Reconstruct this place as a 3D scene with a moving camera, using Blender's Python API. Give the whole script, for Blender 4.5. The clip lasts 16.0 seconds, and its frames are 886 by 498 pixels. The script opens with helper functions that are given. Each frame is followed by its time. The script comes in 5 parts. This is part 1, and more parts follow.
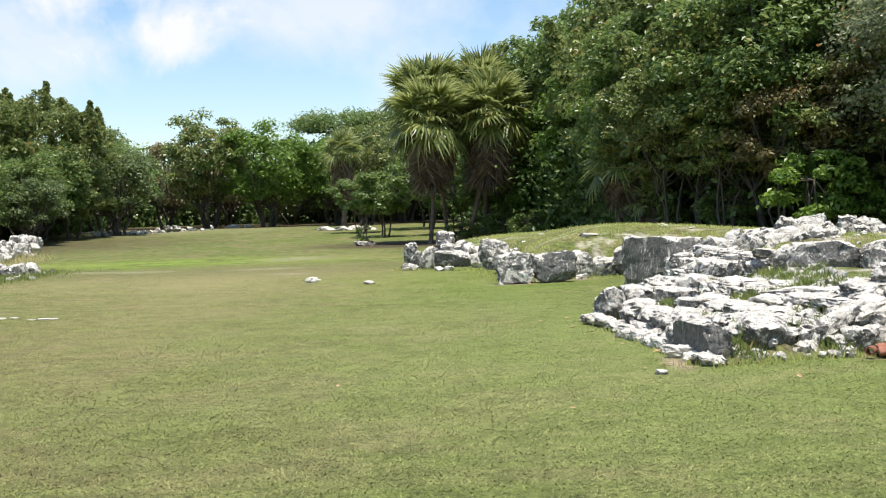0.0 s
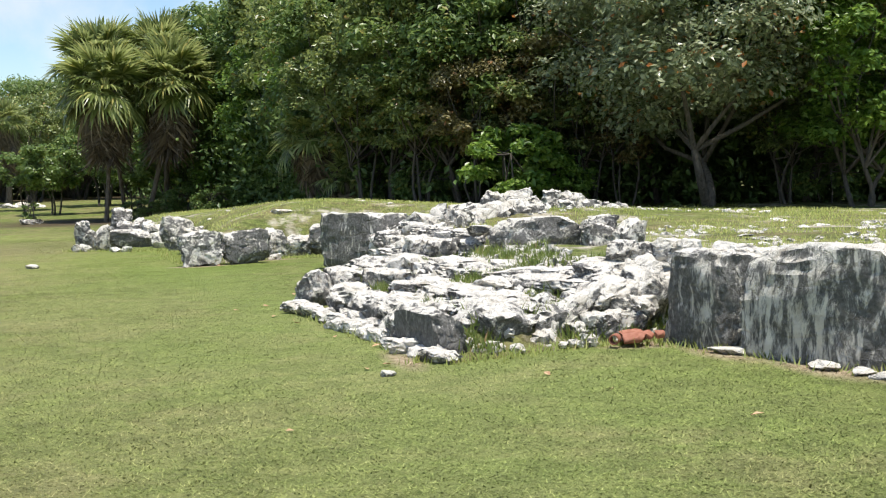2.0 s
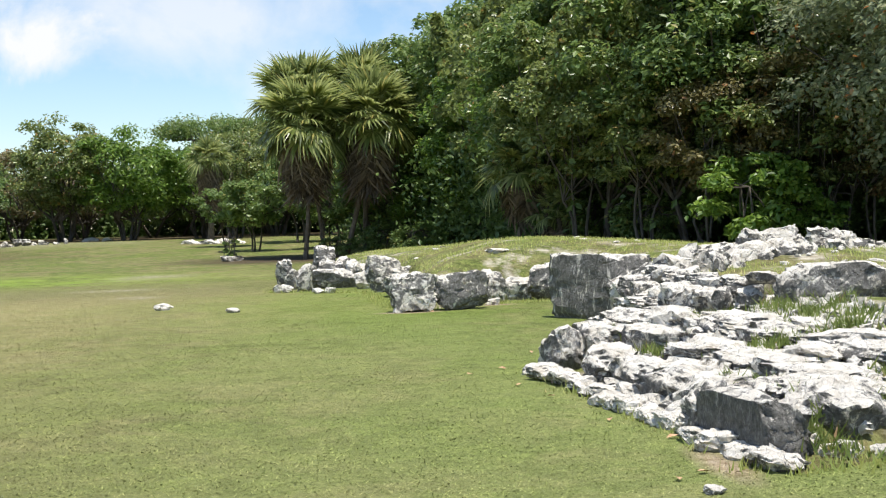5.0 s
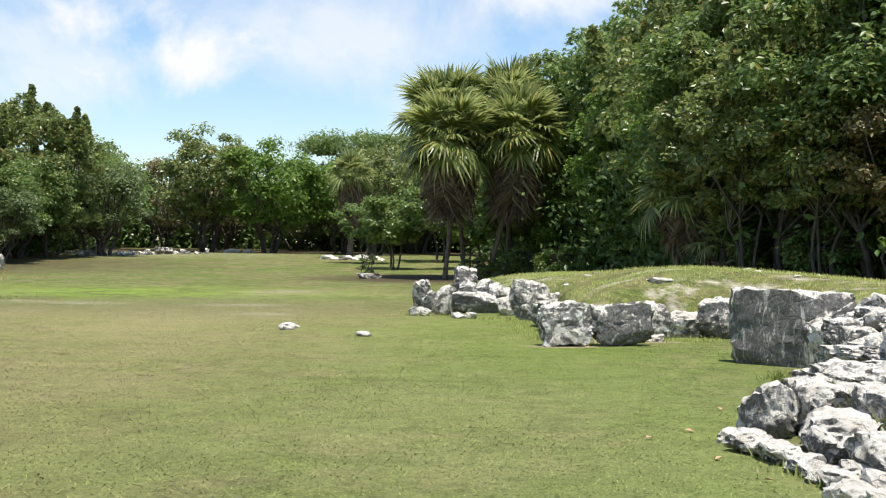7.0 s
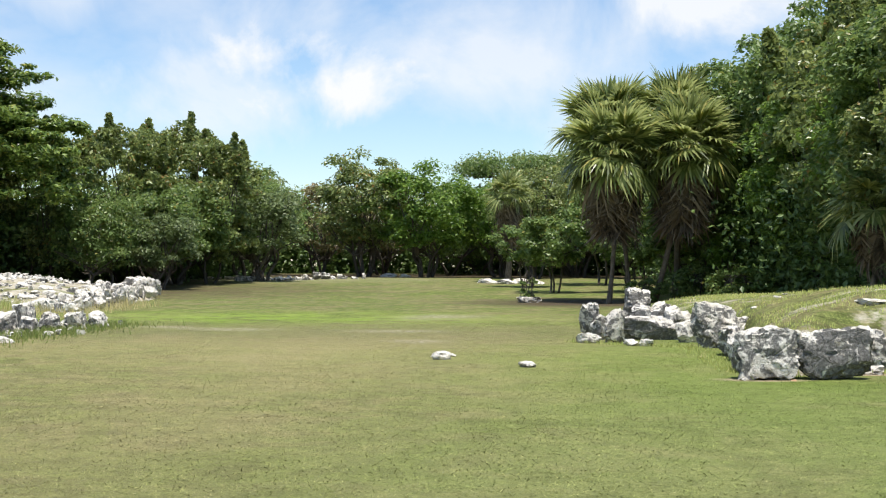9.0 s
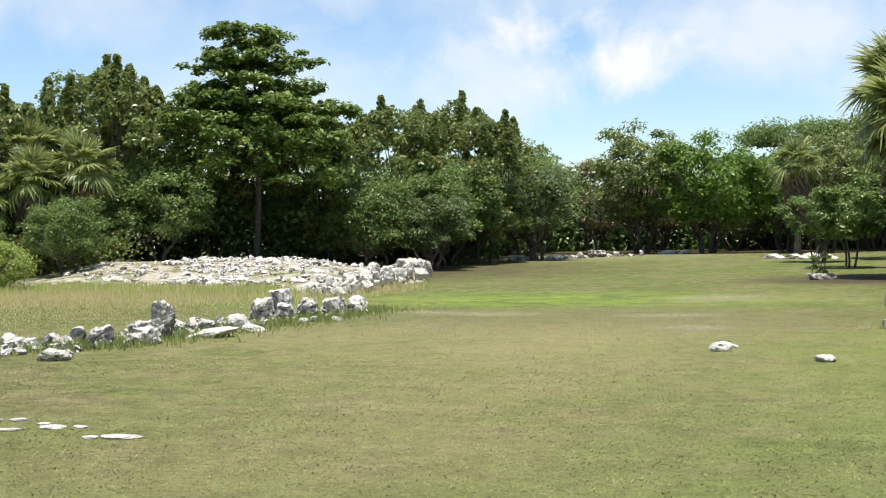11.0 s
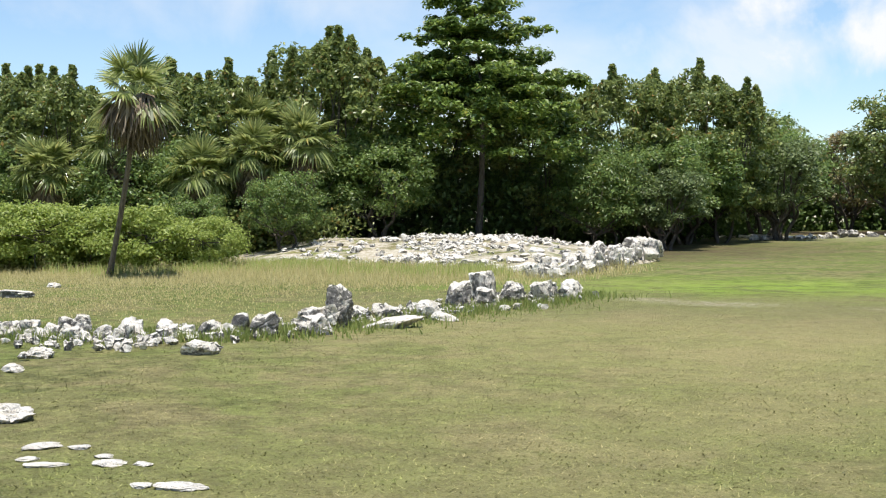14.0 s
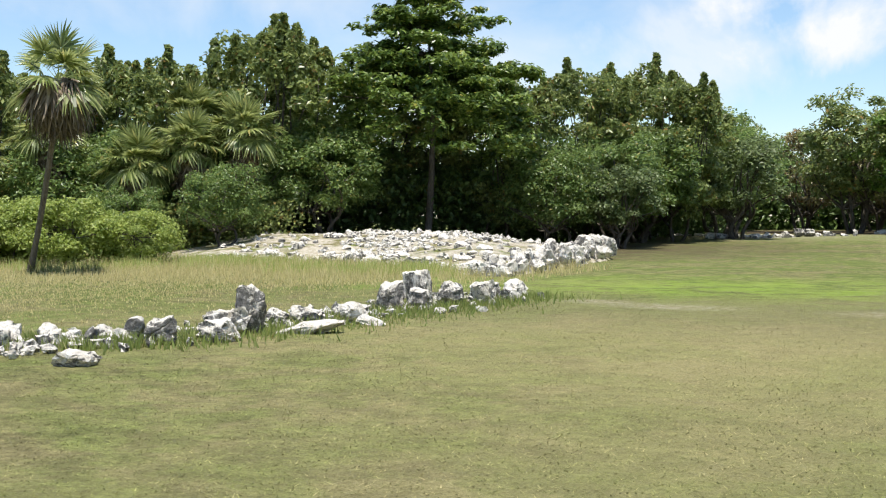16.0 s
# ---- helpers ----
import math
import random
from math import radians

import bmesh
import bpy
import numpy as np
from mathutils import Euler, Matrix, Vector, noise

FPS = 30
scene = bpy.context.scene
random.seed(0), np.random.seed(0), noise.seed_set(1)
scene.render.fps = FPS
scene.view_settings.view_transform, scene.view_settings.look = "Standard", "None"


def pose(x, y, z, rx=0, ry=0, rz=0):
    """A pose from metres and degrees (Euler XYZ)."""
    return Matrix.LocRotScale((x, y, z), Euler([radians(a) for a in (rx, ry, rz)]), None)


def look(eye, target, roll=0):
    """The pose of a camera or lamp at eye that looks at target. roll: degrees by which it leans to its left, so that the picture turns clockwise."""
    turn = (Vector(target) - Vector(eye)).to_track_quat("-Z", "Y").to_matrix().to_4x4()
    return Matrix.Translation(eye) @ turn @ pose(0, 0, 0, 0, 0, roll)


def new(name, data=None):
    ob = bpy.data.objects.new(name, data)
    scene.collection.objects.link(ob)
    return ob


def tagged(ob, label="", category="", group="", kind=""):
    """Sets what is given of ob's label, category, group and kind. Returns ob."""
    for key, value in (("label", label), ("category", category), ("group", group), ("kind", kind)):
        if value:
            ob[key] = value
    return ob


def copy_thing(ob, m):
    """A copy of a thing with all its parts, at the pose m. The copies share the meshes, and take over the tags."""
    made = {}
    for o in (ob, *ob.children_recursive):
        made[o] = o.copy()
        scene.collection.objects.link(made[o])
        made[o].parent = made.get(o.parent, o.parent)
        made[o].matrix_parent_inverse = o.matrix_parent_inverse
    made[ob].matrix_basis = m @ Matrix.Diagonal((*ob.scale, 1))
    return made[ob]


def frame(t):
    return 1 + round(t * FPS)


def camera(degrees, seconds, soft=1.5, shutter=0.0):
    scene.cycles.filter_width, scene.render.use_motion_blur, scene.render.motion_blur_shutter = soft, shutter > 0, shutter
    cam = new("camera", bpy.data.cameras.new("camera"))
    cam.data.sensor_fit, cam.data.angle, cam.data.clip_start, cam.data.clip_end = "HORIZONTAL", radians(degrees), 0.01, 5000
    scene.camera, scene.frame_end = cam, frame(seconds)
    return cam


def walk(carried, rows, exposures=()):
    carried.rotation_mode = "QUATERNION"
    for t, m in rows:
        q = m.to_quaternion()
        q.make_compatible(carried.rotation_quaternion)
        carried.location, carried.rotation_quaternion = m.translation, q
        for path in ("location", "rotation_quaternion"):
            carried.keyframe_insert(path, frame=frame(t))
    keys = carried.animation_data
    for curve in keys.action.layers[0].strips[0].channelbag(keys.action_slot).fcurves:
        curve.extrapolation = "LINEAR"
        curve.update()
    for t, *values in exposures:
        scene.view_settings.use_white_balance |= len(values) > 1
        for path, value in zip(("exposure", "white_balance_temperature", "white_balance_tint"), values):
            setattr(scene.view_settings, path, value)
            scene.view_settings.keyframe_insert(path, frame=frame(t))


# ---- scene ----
cam = camera(40.0, 16.0, 1.15)
PATH = [
    (0, (0.0, 0.0, 1.592), (0.0, 2.198, 1.522), -1.6),
    (0.5, (-0.026, 0.602, 1.579), (0.246, 2.784, 1.489), -1.1),
    (1, (-0.036, 1.107, 1.548), (0.339, 3.273, 1.443), -0.5),
    (1.5, (-0.028, 1.594, 1.549), (0.488, 3.729, 1.43), -1.5),
    (2, (0.035, 2.098, 1.537), (0.596, 4.222, 1.41), -1.5),
    (2.5, (0.055, 2.533, 1.546), (0.604, 4.659, 1.415), -1.3),
    (3, (-0.0, 2.975, 1.565), (0.507, 5.115, 1.467), -1.8),
    (3.5, (0.02, 3.46, 1.557), (0.532, 5.597, 1.472), -0.1),
    (4, (0.027, 3.963, 1.582), (0.49, 6.114, 1.529), -0.2),
    (4.5, (-0.077, 4.406, 1.586), (0.339, 6.566, 1.555), -1.4),
    (5, (-0.161, 4.873, 1.571), (0.069, 7.061, 1.517), -1.6),
    (5.2, (-0.167, 5.026, 1.606), (-0.033, 7.222, 1.537), -1.8),
    (7.3, (-0.217, 7.787, 1.508), (-0.25, 9.986, 1.502), 0.4),
    (7.5, (-0.221, 8.038, 1.504), (-0.264, 10.238, 1.499), 0.1),
    (8, (-0.278, 8.62, 1.459), (-0.397, 10.816, 1.481), 1.8),
    (8.5, (-0.378, 9.17, 1.42), (-0.582, 11.361, 1.447), 1.0),
    (9, (-0.471, 9.737, 1.42), (-0.774, 11.916, 1.452), 0.2),
    (9.5, (-0.558, 10.506, 1.418), (-1.073, 12.646, 1.44), -0.3),
    (10, (-0.671, 11.066, 1.423), (-1.411, 13.138, 1.432), -1.0),
    (10.2, (-0.663, 11.223, 1.415), (-1.456, 13.276, 1.423), -1.9),
    (12.3, (-0.877, 13.114, 1.531), (-1.665, 15.168, 1.5), 1.3),
    (12.5, (-0.923, 13.289, 1.511), (-1.755, 15.326, 1.481), 0.9),
    (13, (-1.128, 13.841, 1.509), (-2.137, 15.795, 1.485), 0.7),
    (13.5, (-1.325, 14.378, 1.48), (-2.423, 16.284, 1.435), 1.4),
    (14, (-1.579, 14.896, 1.462), (-2.749, 16.758, 1.42), -0.5),
    (14.5, (-1.639, 15.278, 1.498), (-2.697, 17.206, 1.473), -0.8),
    (15, (-1.748, 15.694, 1.483), (-2.784, 17.634, 1.458), 0.6),
    (15.5, (-1.917, 16.15, 1.426), (-2.981, 18.075, 1.385), -0.1),
    (16, (-2.164, 16.659, 1.426), (-3.269, 18.561, 1.378), -0.1),
]
walk(cam, [(t, look(eye, target, roll)) for t, eye, target, roll in PATH], [(0.0, 0.3), (16.0, 0.3)])

# ---- world, sun and exposure ----
SUN_AZ, SUN_EL = radians(142), radians(78)          # azimuth from +y towards +x
world = bpy.data.worlds.new("sky")
scene.world = world
world.use_nodes = True
wn, wl = world.node_tree.nodes, world.node_tree.links
wn.clear()
w_out = wn.new("ShaderNodeOutputWorld")
w_bg = wn.new("ShaderNodeBackground")
w_sky = wn.new("ShaderNodeTexSky")
w_sky.sky_type = "NISHITA"
w_sky.sun_disc = False
w_sky.sun_elevation, w_sky.sun_rotation = SUN_EL, SUN_AZ
w_sky.air_density, w_sky.dust_density, w_sky.ozone_density = 1.05, 0.16, 3.9
w_co = wn.new("ShaderNodeTexCoord")
w_map = wn.new("ShaderNodeMapping")
w_map.inputs["Scale"].default_value = (1.6, 1.6, 3.4)
w_map.inputs["Location"].default_value = (0.3, 0.1, 0.0)
w_n = wn.new("ShaderNodeTexNoise")
w_n.inputs["Scale"].default_value, w_n.inputs["Detail"].default_value = 1.7, 9.0
w_n.inputs["Roughness"].default_value = 0.56
w_ramp = wn.new("ShaderNodeValToRGB")
w_ramp.color_ramp.elements[0].position, w_ramp.color_ramp.elements[1].position = 0.5, 0.8
w_mix = wn.new("ShaderNodeMix")
w_mix.data_type = "RGBA"
w_mix.inputs[7].default_value = (5.9, 6.0, 6.15, 1)
wl.new(w_co.outputs["Generated"], w_map.inputs["Vector"])
wl.new(w_map.outputs["Vector"], w_n.inputs["Vector"])
wl.new(w_n.outputs["Fac"], w_ramp.inputs["Fac"])
# heaped cumulus low over the clearing and a thin bank above it
w_n2 = wn.new("ShaderNodeTexNoise")
w_n2.inputs["Scale"].default_value, w_n2.inputs["Detail"].default_value, w_n2.inputs["Roughness"].default_value = 7.0, 11.0, 0.58
w_n2.inputs["Distortion"].default_value = 0.3
wl.new(w_co.outputs["Generated"], w_n2.inputs["Vector"])


def heap(toward, size, strength, soft, below):
    """A cloud round a direction in the sky, with a ragged rim; joined to the clouds so far."""
    off = wn.new("ShaderNodeVectorMath")
    off.operation = "MULTIPLY_ADD"
    off.inputs[1].default_value = [1 / s for s in size]
    off.inputs[2].default_value = [-c / s for c, s in zip(toward, size)]
    length = wn.new("ShaderNodeVectorMath")
    length.operation = "LENGTH"
    add = wn.new("ShaderNodeMath")
    add.operation = "MULTIPLY_ADD"
    add.inputs[1].default_value = 3.2
    rng = wn.new("ShaderNodeMapRange")
    rng.inputs["From Min"].default_value, rng.inputs["From Max"].default_value = 2.35 - soft, 2.35
    rng.inputs["To Min"].default_value, rng.inputs["To Max"].default_value = strength, 0.0
    top = wn.new("ShaderNodeMath")
    top.operation = "MAXIMUM"
    wl.new(w_co.outputs["Generated"], off.inputs[0])
    wl.new(off.outputs["Vector"], length.inputs[0])
    wl.new(w_n2.outputs["Fac"], add.inputs[0])
    wl.new(length.outputs["Value"], add.inputs[2])
    wl.new(add.outputs["Value"], rng.inputs["Value"])
    wl.new(rng.outputs["Result"], top.inputs[0])
    wl.new(below, top.inputs[1])
    return top.outputs["Value"]


CLOUDS = (((-0.225, 0.963, 0.142), (0.125, 0.125, 0.07), 1.0, 0.45), ((-0.25, 0.955, 0.135), (0.22, 0.22, 0.062), 0.62, 0.6),
          ((-0.09, 0.98, 0.175), (0.34, 0.34, 0.11), 0.7, 0.8), ((0.09, 0.975, 0.21), (0.18, 0.18, 0.06), 0.9, 0.6),
          ((-0.66, 0.72, 0.19), (0.3, 0.3, 0.06), 0.55, 0.9), ((-0.42, 0.883, 0.21), (0.1, 0.1, 0.035), 0.5, 0.7))
w_top = w_ramp.outputs["Color"]
for toward, size, strength, soft in CLOUDS:
    w_top = heap(toward, size, strength, soft, w_top)
wl.new(w_top, w_mix.inputs[0])
wl.new(w_sky.outputs["Color"], w_mix.inputs[6])
wl.new(w_mix.outputs[2], w_bg.inputs["Color"])
w_bg.inputs["Strength"].default_value = 0.135
wl.new(w_bg.outputs["Background"], w_out.inputs["Surface"])

sun_data = bpy.data.lights.new("sun", "SUN")
sun_data.energy, sun_data.angle, sun_data.color = 5.0, radians(0.55), (1.0, 0.95, 0.87)
sun = new("sun", sun_data)
sun_to = Vector((math.sin(SUN_AZ) * math.cos(SUN_EL), math.cos(SUN_AZ) * math.cos(SUN_EL), math.sin(SUN_EL)))
sun.matrix_world = look(sun_to * 60, (0, 0, 0))


# ---- materials ----
def mat(name, rough=0.8, spec=0.3):
    m = bpy.data.materials.new(name)
    m.use_nodes = True
    b = m.node_tree.nodes["Principled BSDF"]
    b.inputs["Roughness"].default_value = rough
    b.inputs["Specular IOR Level"].default_value = spec
    return m, m.node_tree.nodes, m.node_tree.links, b


def noise_node(n, l, scale, detail=5.0, rough=0.55, vector=None, dist=0.0):
    t = n.new("ShaderNodeTexNoise")
    t.inputs["Scale"].default_value, t.inputs["Detail"].default_value = scale, detail
    t.inputs["Roughness"].default_value, t.inputs["Distortion"].default_value = rough, dist
    if vector:
        l.new(vector, t.inputs["Vector"])
    return t.outputs["Fac"]


def ramp_node(n, l, fac, stops):
    r = n.new("ShaderNodeValToRGB")
    els = r.color_ramp.elements
    while len(els) < len(stops):
        els.new(0.5)
    for e, (p, c) in zip(els, stops):
        e.position, e.color = p, (*c, 1) if len(c) == 3 else c
    l.new(fac, r.inputs["Fac"])
    return r.outputs["Color"]


def mix_node(n, l, fac, a, b, mode="MIX"):
    m = n.new("ShaderNodeMix")
    m.data_type, m.blend_type = "RGBA", mode
    for sock, v in ((m.inputs[0], fac), (m.inputs[6], a), (m.inputs[7], b)):
        if isinstance(v, bpy.types.NodeSocket):
            l.new(v, sock)
        elif isinstance(v, (int, float)):
            sock.default_value = v
        else:
            sock.default_value = (*v, 1)
    return m.outputs[2]


def bump_node(n, l, b, height, strength, distance):
    k = n.new("ShaderNodeBump")
    k.inputs["Strength"].default_value, k.inputs["Distance"].default_value = strength, distance
    l.new(height, k.inputs["Height"])
    l.new(k.outputs["Normal"], b.inputs["Normal"])


def grey(v):
    return (v, v, v)


def world_pos(n):
    return n.new("ShaderNodeNewGeometry").outputs["Position"]


def blotch(n, l, pos, centre, size, soft=0.35, wob=0.5):
    """A stain-shaped mask: an ellipse in plan with a ragged rim."""
    mp = n.new("ShaderNodeMapping")
    mp.inputs["Location"].default_value = (-centre[0] / size[0], -centre[1] / size[1], 0)
    mp.inputs["Scale"].default_value = (1 / size[0], 1 / size[1], 0)
    l.new(pos, mp.inputs["Vector"])
    ln = n.new("ShaderNodeVectorMath")
    ln.operation = "LENGTH"
    l.new(mp.outputs["Vector"], ln.inputs[0])
    nz = noise_node(n, l, 0.45, 6.0, 0.65, pos)
    ad = n.new("ShaderNodeMath")
    ad.operation = "MULTIPLY_ADD"
    l.new(nz, ad.inputs[0])
    ad.inputs[1].default_value = wob * 2
    l.new(ln.outputs["Value"], ad.inputs[2])
    mr = n.new("ShaderNodeMapRange")
    mr.inputs["From Min"].default_value, mr.inputs["From Max"].default_value = 1 + wob - soft, 1 + wob + soft
    mr.inputs["To Min"].default_value, mr.inputs["To Max"].default_value = 1.0, 0.0
    l.new(ad.outputs["Value"], mr.inputs["Value"])
    return mr.outputs["Result"]


def ramp_mult(n, l, mask, noise):
    return mix_node(n, l, 1.0, mask, ramp_node(n, l, noise, [(0.42, grey(0.1)), (0.56, grey(1.0))]), "MULTIPLY")


def lawn_material(name, dry=0.0, bare=0.0, blade=False):
    m, n, l, b = mat(name, 0.9, 0.15)
    pos = world_pos(n)
    fine = ramp_node(n, l, noise_node(n, l, 38.0, 6.0, 0.7, pos), [(0.32, (0.06, 0.082, 0.02)), (0.5, (0.20, 0.25, 0.06)), (0.66, (0.44, 0.47, 0.16))])
    straw = ramp_node(n, l, noise_node(n, l, 55.0, 5.0, 0.7, pos), [(0.3, (0.225, 0.195, 0.08)), (0.7, (0.44, 0.39, 0.19))])
    patch = ramp_node(n, l, noise_node(n, l, 0.8, 8.0, 0.68, pos, 0.5), [(0.46 - dry * 0.3, grey(0)), (0.57 - dry * 0.3, grey(0.85))])
    col = mix_node(n, l, patch, fine, straw)
    broad = ramp_node(n, l, noise_node(n, l, 0.16, 6.0, 0.6, pos, 0.6), [(0.44, grey(0)), (0.6, grey(0.5))])
    col = mix_node(n, l, broad, col, straw)
    deep = ramp_node(n, l, noise_node(n, l, 30.0, 5.0, 0.7, pos), [(0.3, (0.10, 0.15, 0.032)), (0.7, (0.30, 0.37, 0.085))])
    col = mix_node(n, l, ramp_node(n, l, noise_node(n, l, 0.33, 7.0, 0.66, pos, 0.8), [(0.47, grey(0)), (0.58, grey(0.75))]), col, deep)
    mott = ramp_node(n, l, noise_node(n, l, 2.4, 8.0, 0.75, pos), [(0.4, grey(0.52)), (0.58, grey(1.02))])
    col = mix_node(n, l, 1.0, col, mott, "MULTIPLY")
    tuft = ramp_node(n, l, noise_node(n, l, 12.0, 5.0, 0.75, pos), [(0.38, grey(0.55)), (0.62, grey(0.95))])
    col = mix_node(n, l, 1.0, col, tuft, "MULTIPLY")
    if not dry:
        # the worn, sun-bleached line that people walk
        col = mix_node(n, l, mix_node(n, l, 0.5, grey(0), blotch(n, l, pos, (-4.4, 22.0), (3.4, 17.0), 0.9, 0.9)), col, straw)
        col = mix_node(n, l, mix_node(n, l, 0.5, grey(0), blotch(n, l, pos, (-8.5, 31.0), (6.0, 5.0), 0.8, 0.9)), col, straw)
        lush = ramp_node(n, l, noise_node(n, l, 22.0, 5.0, 0.7, pos), [(0.3, (0.14, 0.23, 0.025)), (0.7, (0.30, 0.44, 0.05))])
        col = mix_node(n, l, mix_node(n, l, 0.8, grey(0), ramp_mult(n, l, blotch(n, l, pos, (-10.0, 42.0), (5.6, 4.2), 0.9, 1.1), noise_node(n, l, 0.8, 7.0, 0.7, pos, 0.5))), col, lush)
        col = mix_node(n, l, mix_node(n, l, 0.22, grey(0), blotch(n, l, pos, (0.6, 29.0), (2.6, 6.0), 0.5)), col, lush)
        dense = ramp_node(n, l, noise_node(n, l, 30.0, 5.0, 0.7, pos), [(0.3, (0.07, 0.115, 0.022)), (0.7, (0.21, 0.28, 0.06))])
        col = mix_node(n, l, mix_node(n, l, 0.3, grey(0), blotch(n, l, pos, (1.0, 23.0), (3.8, 8.5), 0.8, 0.8)), col, dense)
        fresh = ramp_node(n, l, noise_node(n, l, 34.0, 6.0, 0.75, pos), [(0.3, (0.165, 0.21, 0.06)), (0.7, (0.45, 0.50, 0.18))])
        col = mix_node(n, l, mix_node(n, l, 0.45, grey(0), blotch(n, l, pos, (2.8, 12.0), (4.0, 9.5), 0.8, 0.7)), col, fresh)
        mud = ramp_node(n, l, noise_node(n, l, 9.0, 6.0, 0.6, pos), [(0.3, (0.10, 0.085, 0.05)), (0.7, (0.22, 0.20, 0.10))])
        col = mix_node(n, l, mix_node(n, l, 0.55, grey(0), blotch(n, l, pos, (-7.5, 36.5), (6.5, 3.4), 0.9, 0.9)), col, mud)
        pale = ramp_node(n, l, noise_node(n, l, 6.0, 5.0, 0.6, pos), [(0.45, (0.26, 0.23, 0.13)), (0.7, (0.52, 0.47, 0.38))])
        for c, sz in (((-5.3, 44.3), (0.9, 1.3)), ((-5.4, 36.4), (0.9, 0.5)), ((-9.3, 36.6), (0.8, 0.5)), ((-11.0, 37.2), (0.6, 0.4)), ((-4.2, 33.0), (0.4, 0.4)), ((-26.0, 91.0), (9.0, 6.0))):
            col = mix_node(n, l, mix_node(n, l, 0.62, grey(0), blotch(n, l, pos, c, sz, 0.9, 1.3)), col, pale)
        soil = ramp_node(n, l, noise_node(n, l, 12.0, 6.0, 0.7, pos), [(0.35, (0.30, 0.20, 0.13)), (0.65, (0.56, 0.44, 0.34))])
        for c, sz in (((5.0, 11.6), (0.22, 0.5)), ((5.3, 10.5), (0.24, 0.6)), ((5.6, 9.4), (0.24, 0.6)), ((4.6, 12.3), (0.4, 0.22)), ((2.35, 12.3), (0.14, 0.5)), ((1.5, 25.9), (0.5, 0.2)), ((2.9, 26.8), (0.5, 0.2))):
            col = mix_node(n, l, mix_node(n, l, 0.8, grey(0), blotch(n, l, pos, c, sz, 0.5)), col, soil)
        # dark brown ground round the palms, behind the mound and at the far end
        dark_ground = ramp_node(n, l, noise_node(n, l, 14.0, 6.0, 0.7, pos), [(0.35, (0.045, 0.034, 0.02)), (0.7, (0.13, 0.10, 0.055))])
        for c, sz in (((-1.0, 59.0), (5.0, 5.0)), ((-36.0, 70.0), (18.0, 14.0)), ((-16.0, 108.0), (30.0, 9.0))):
            col = mix_node(n, l, blotch(n, l, pos, c, sz, 0.4), col, dark_ground)
    if bare:
        lime = ramp_node(n, l, noise_node(n, l, 7.0, 6.0, 0.65, pos), [(0.35, (0.33, 0.28, 0.20)), (0.65, (0.62, 0.57, 0.48))])
        col = mix_node(n, l, ramp_node(n, l, noise_node(n, l, 0.9, 8.0, 0.7, pos), [(0.56 - bare * 0.2, grey(0)), (0.66 - bare * 0.2, grey(0.9))]), col, lime)
    if blade:                                        # single blades differ from one another
        isl = n.new("ShaderNodeNewGeometry").outputs["Random Per Island"]
        col = mix_node(n, l, 1.0, col, ramp_node(n, l, isl, [(0.0, (0.55, 0.62, 0.5)), (0.5, (1.0, 1.03, 0.95)), (0.85, (1.3, 1.3, 1.28)), (0.97, (1.6, 1.52, 1.65))]), "MULTIPLY")
    l.new(col, b.inputs["Base Color"])
    if blade:
        tr = n.new("ShaderNodeBsdfTranslucent")
        l.new(col, tr.inputs["Color"])
        mx = n.new("ShaderNodeMixShader")
        mx.inputs[0].default_value = 0.12
        l.new(b.outputs["BSDF"], mx.inputs[1])
        l.new(tr.outputs["BSDF"], mx.inputs[2])
        l.new(mx.outputs["Shader"], n["Material Output"].inputs["Surface"])
    else:
        bump_node(n, l, b, noise_node(n, l, 45.0, 6.0, 0.75, pos), 0.9, 0.03)
    return m


LAWN = lawn_material("mown_grass")
LAWN_BLADE = lawn_material("mown_grass_blades", blade=True)
PLATFORM = lawn_material("grass_over_rubble", dry=0.12, bare=0.2)
RUBBLE_EARTH = lawn_material("lime_rubble_earth", dry=0.4, bare=0.72)
STAIR_SOIL = lawn_material("weedy_stair_soil", dry=0.3, bare=0.1)


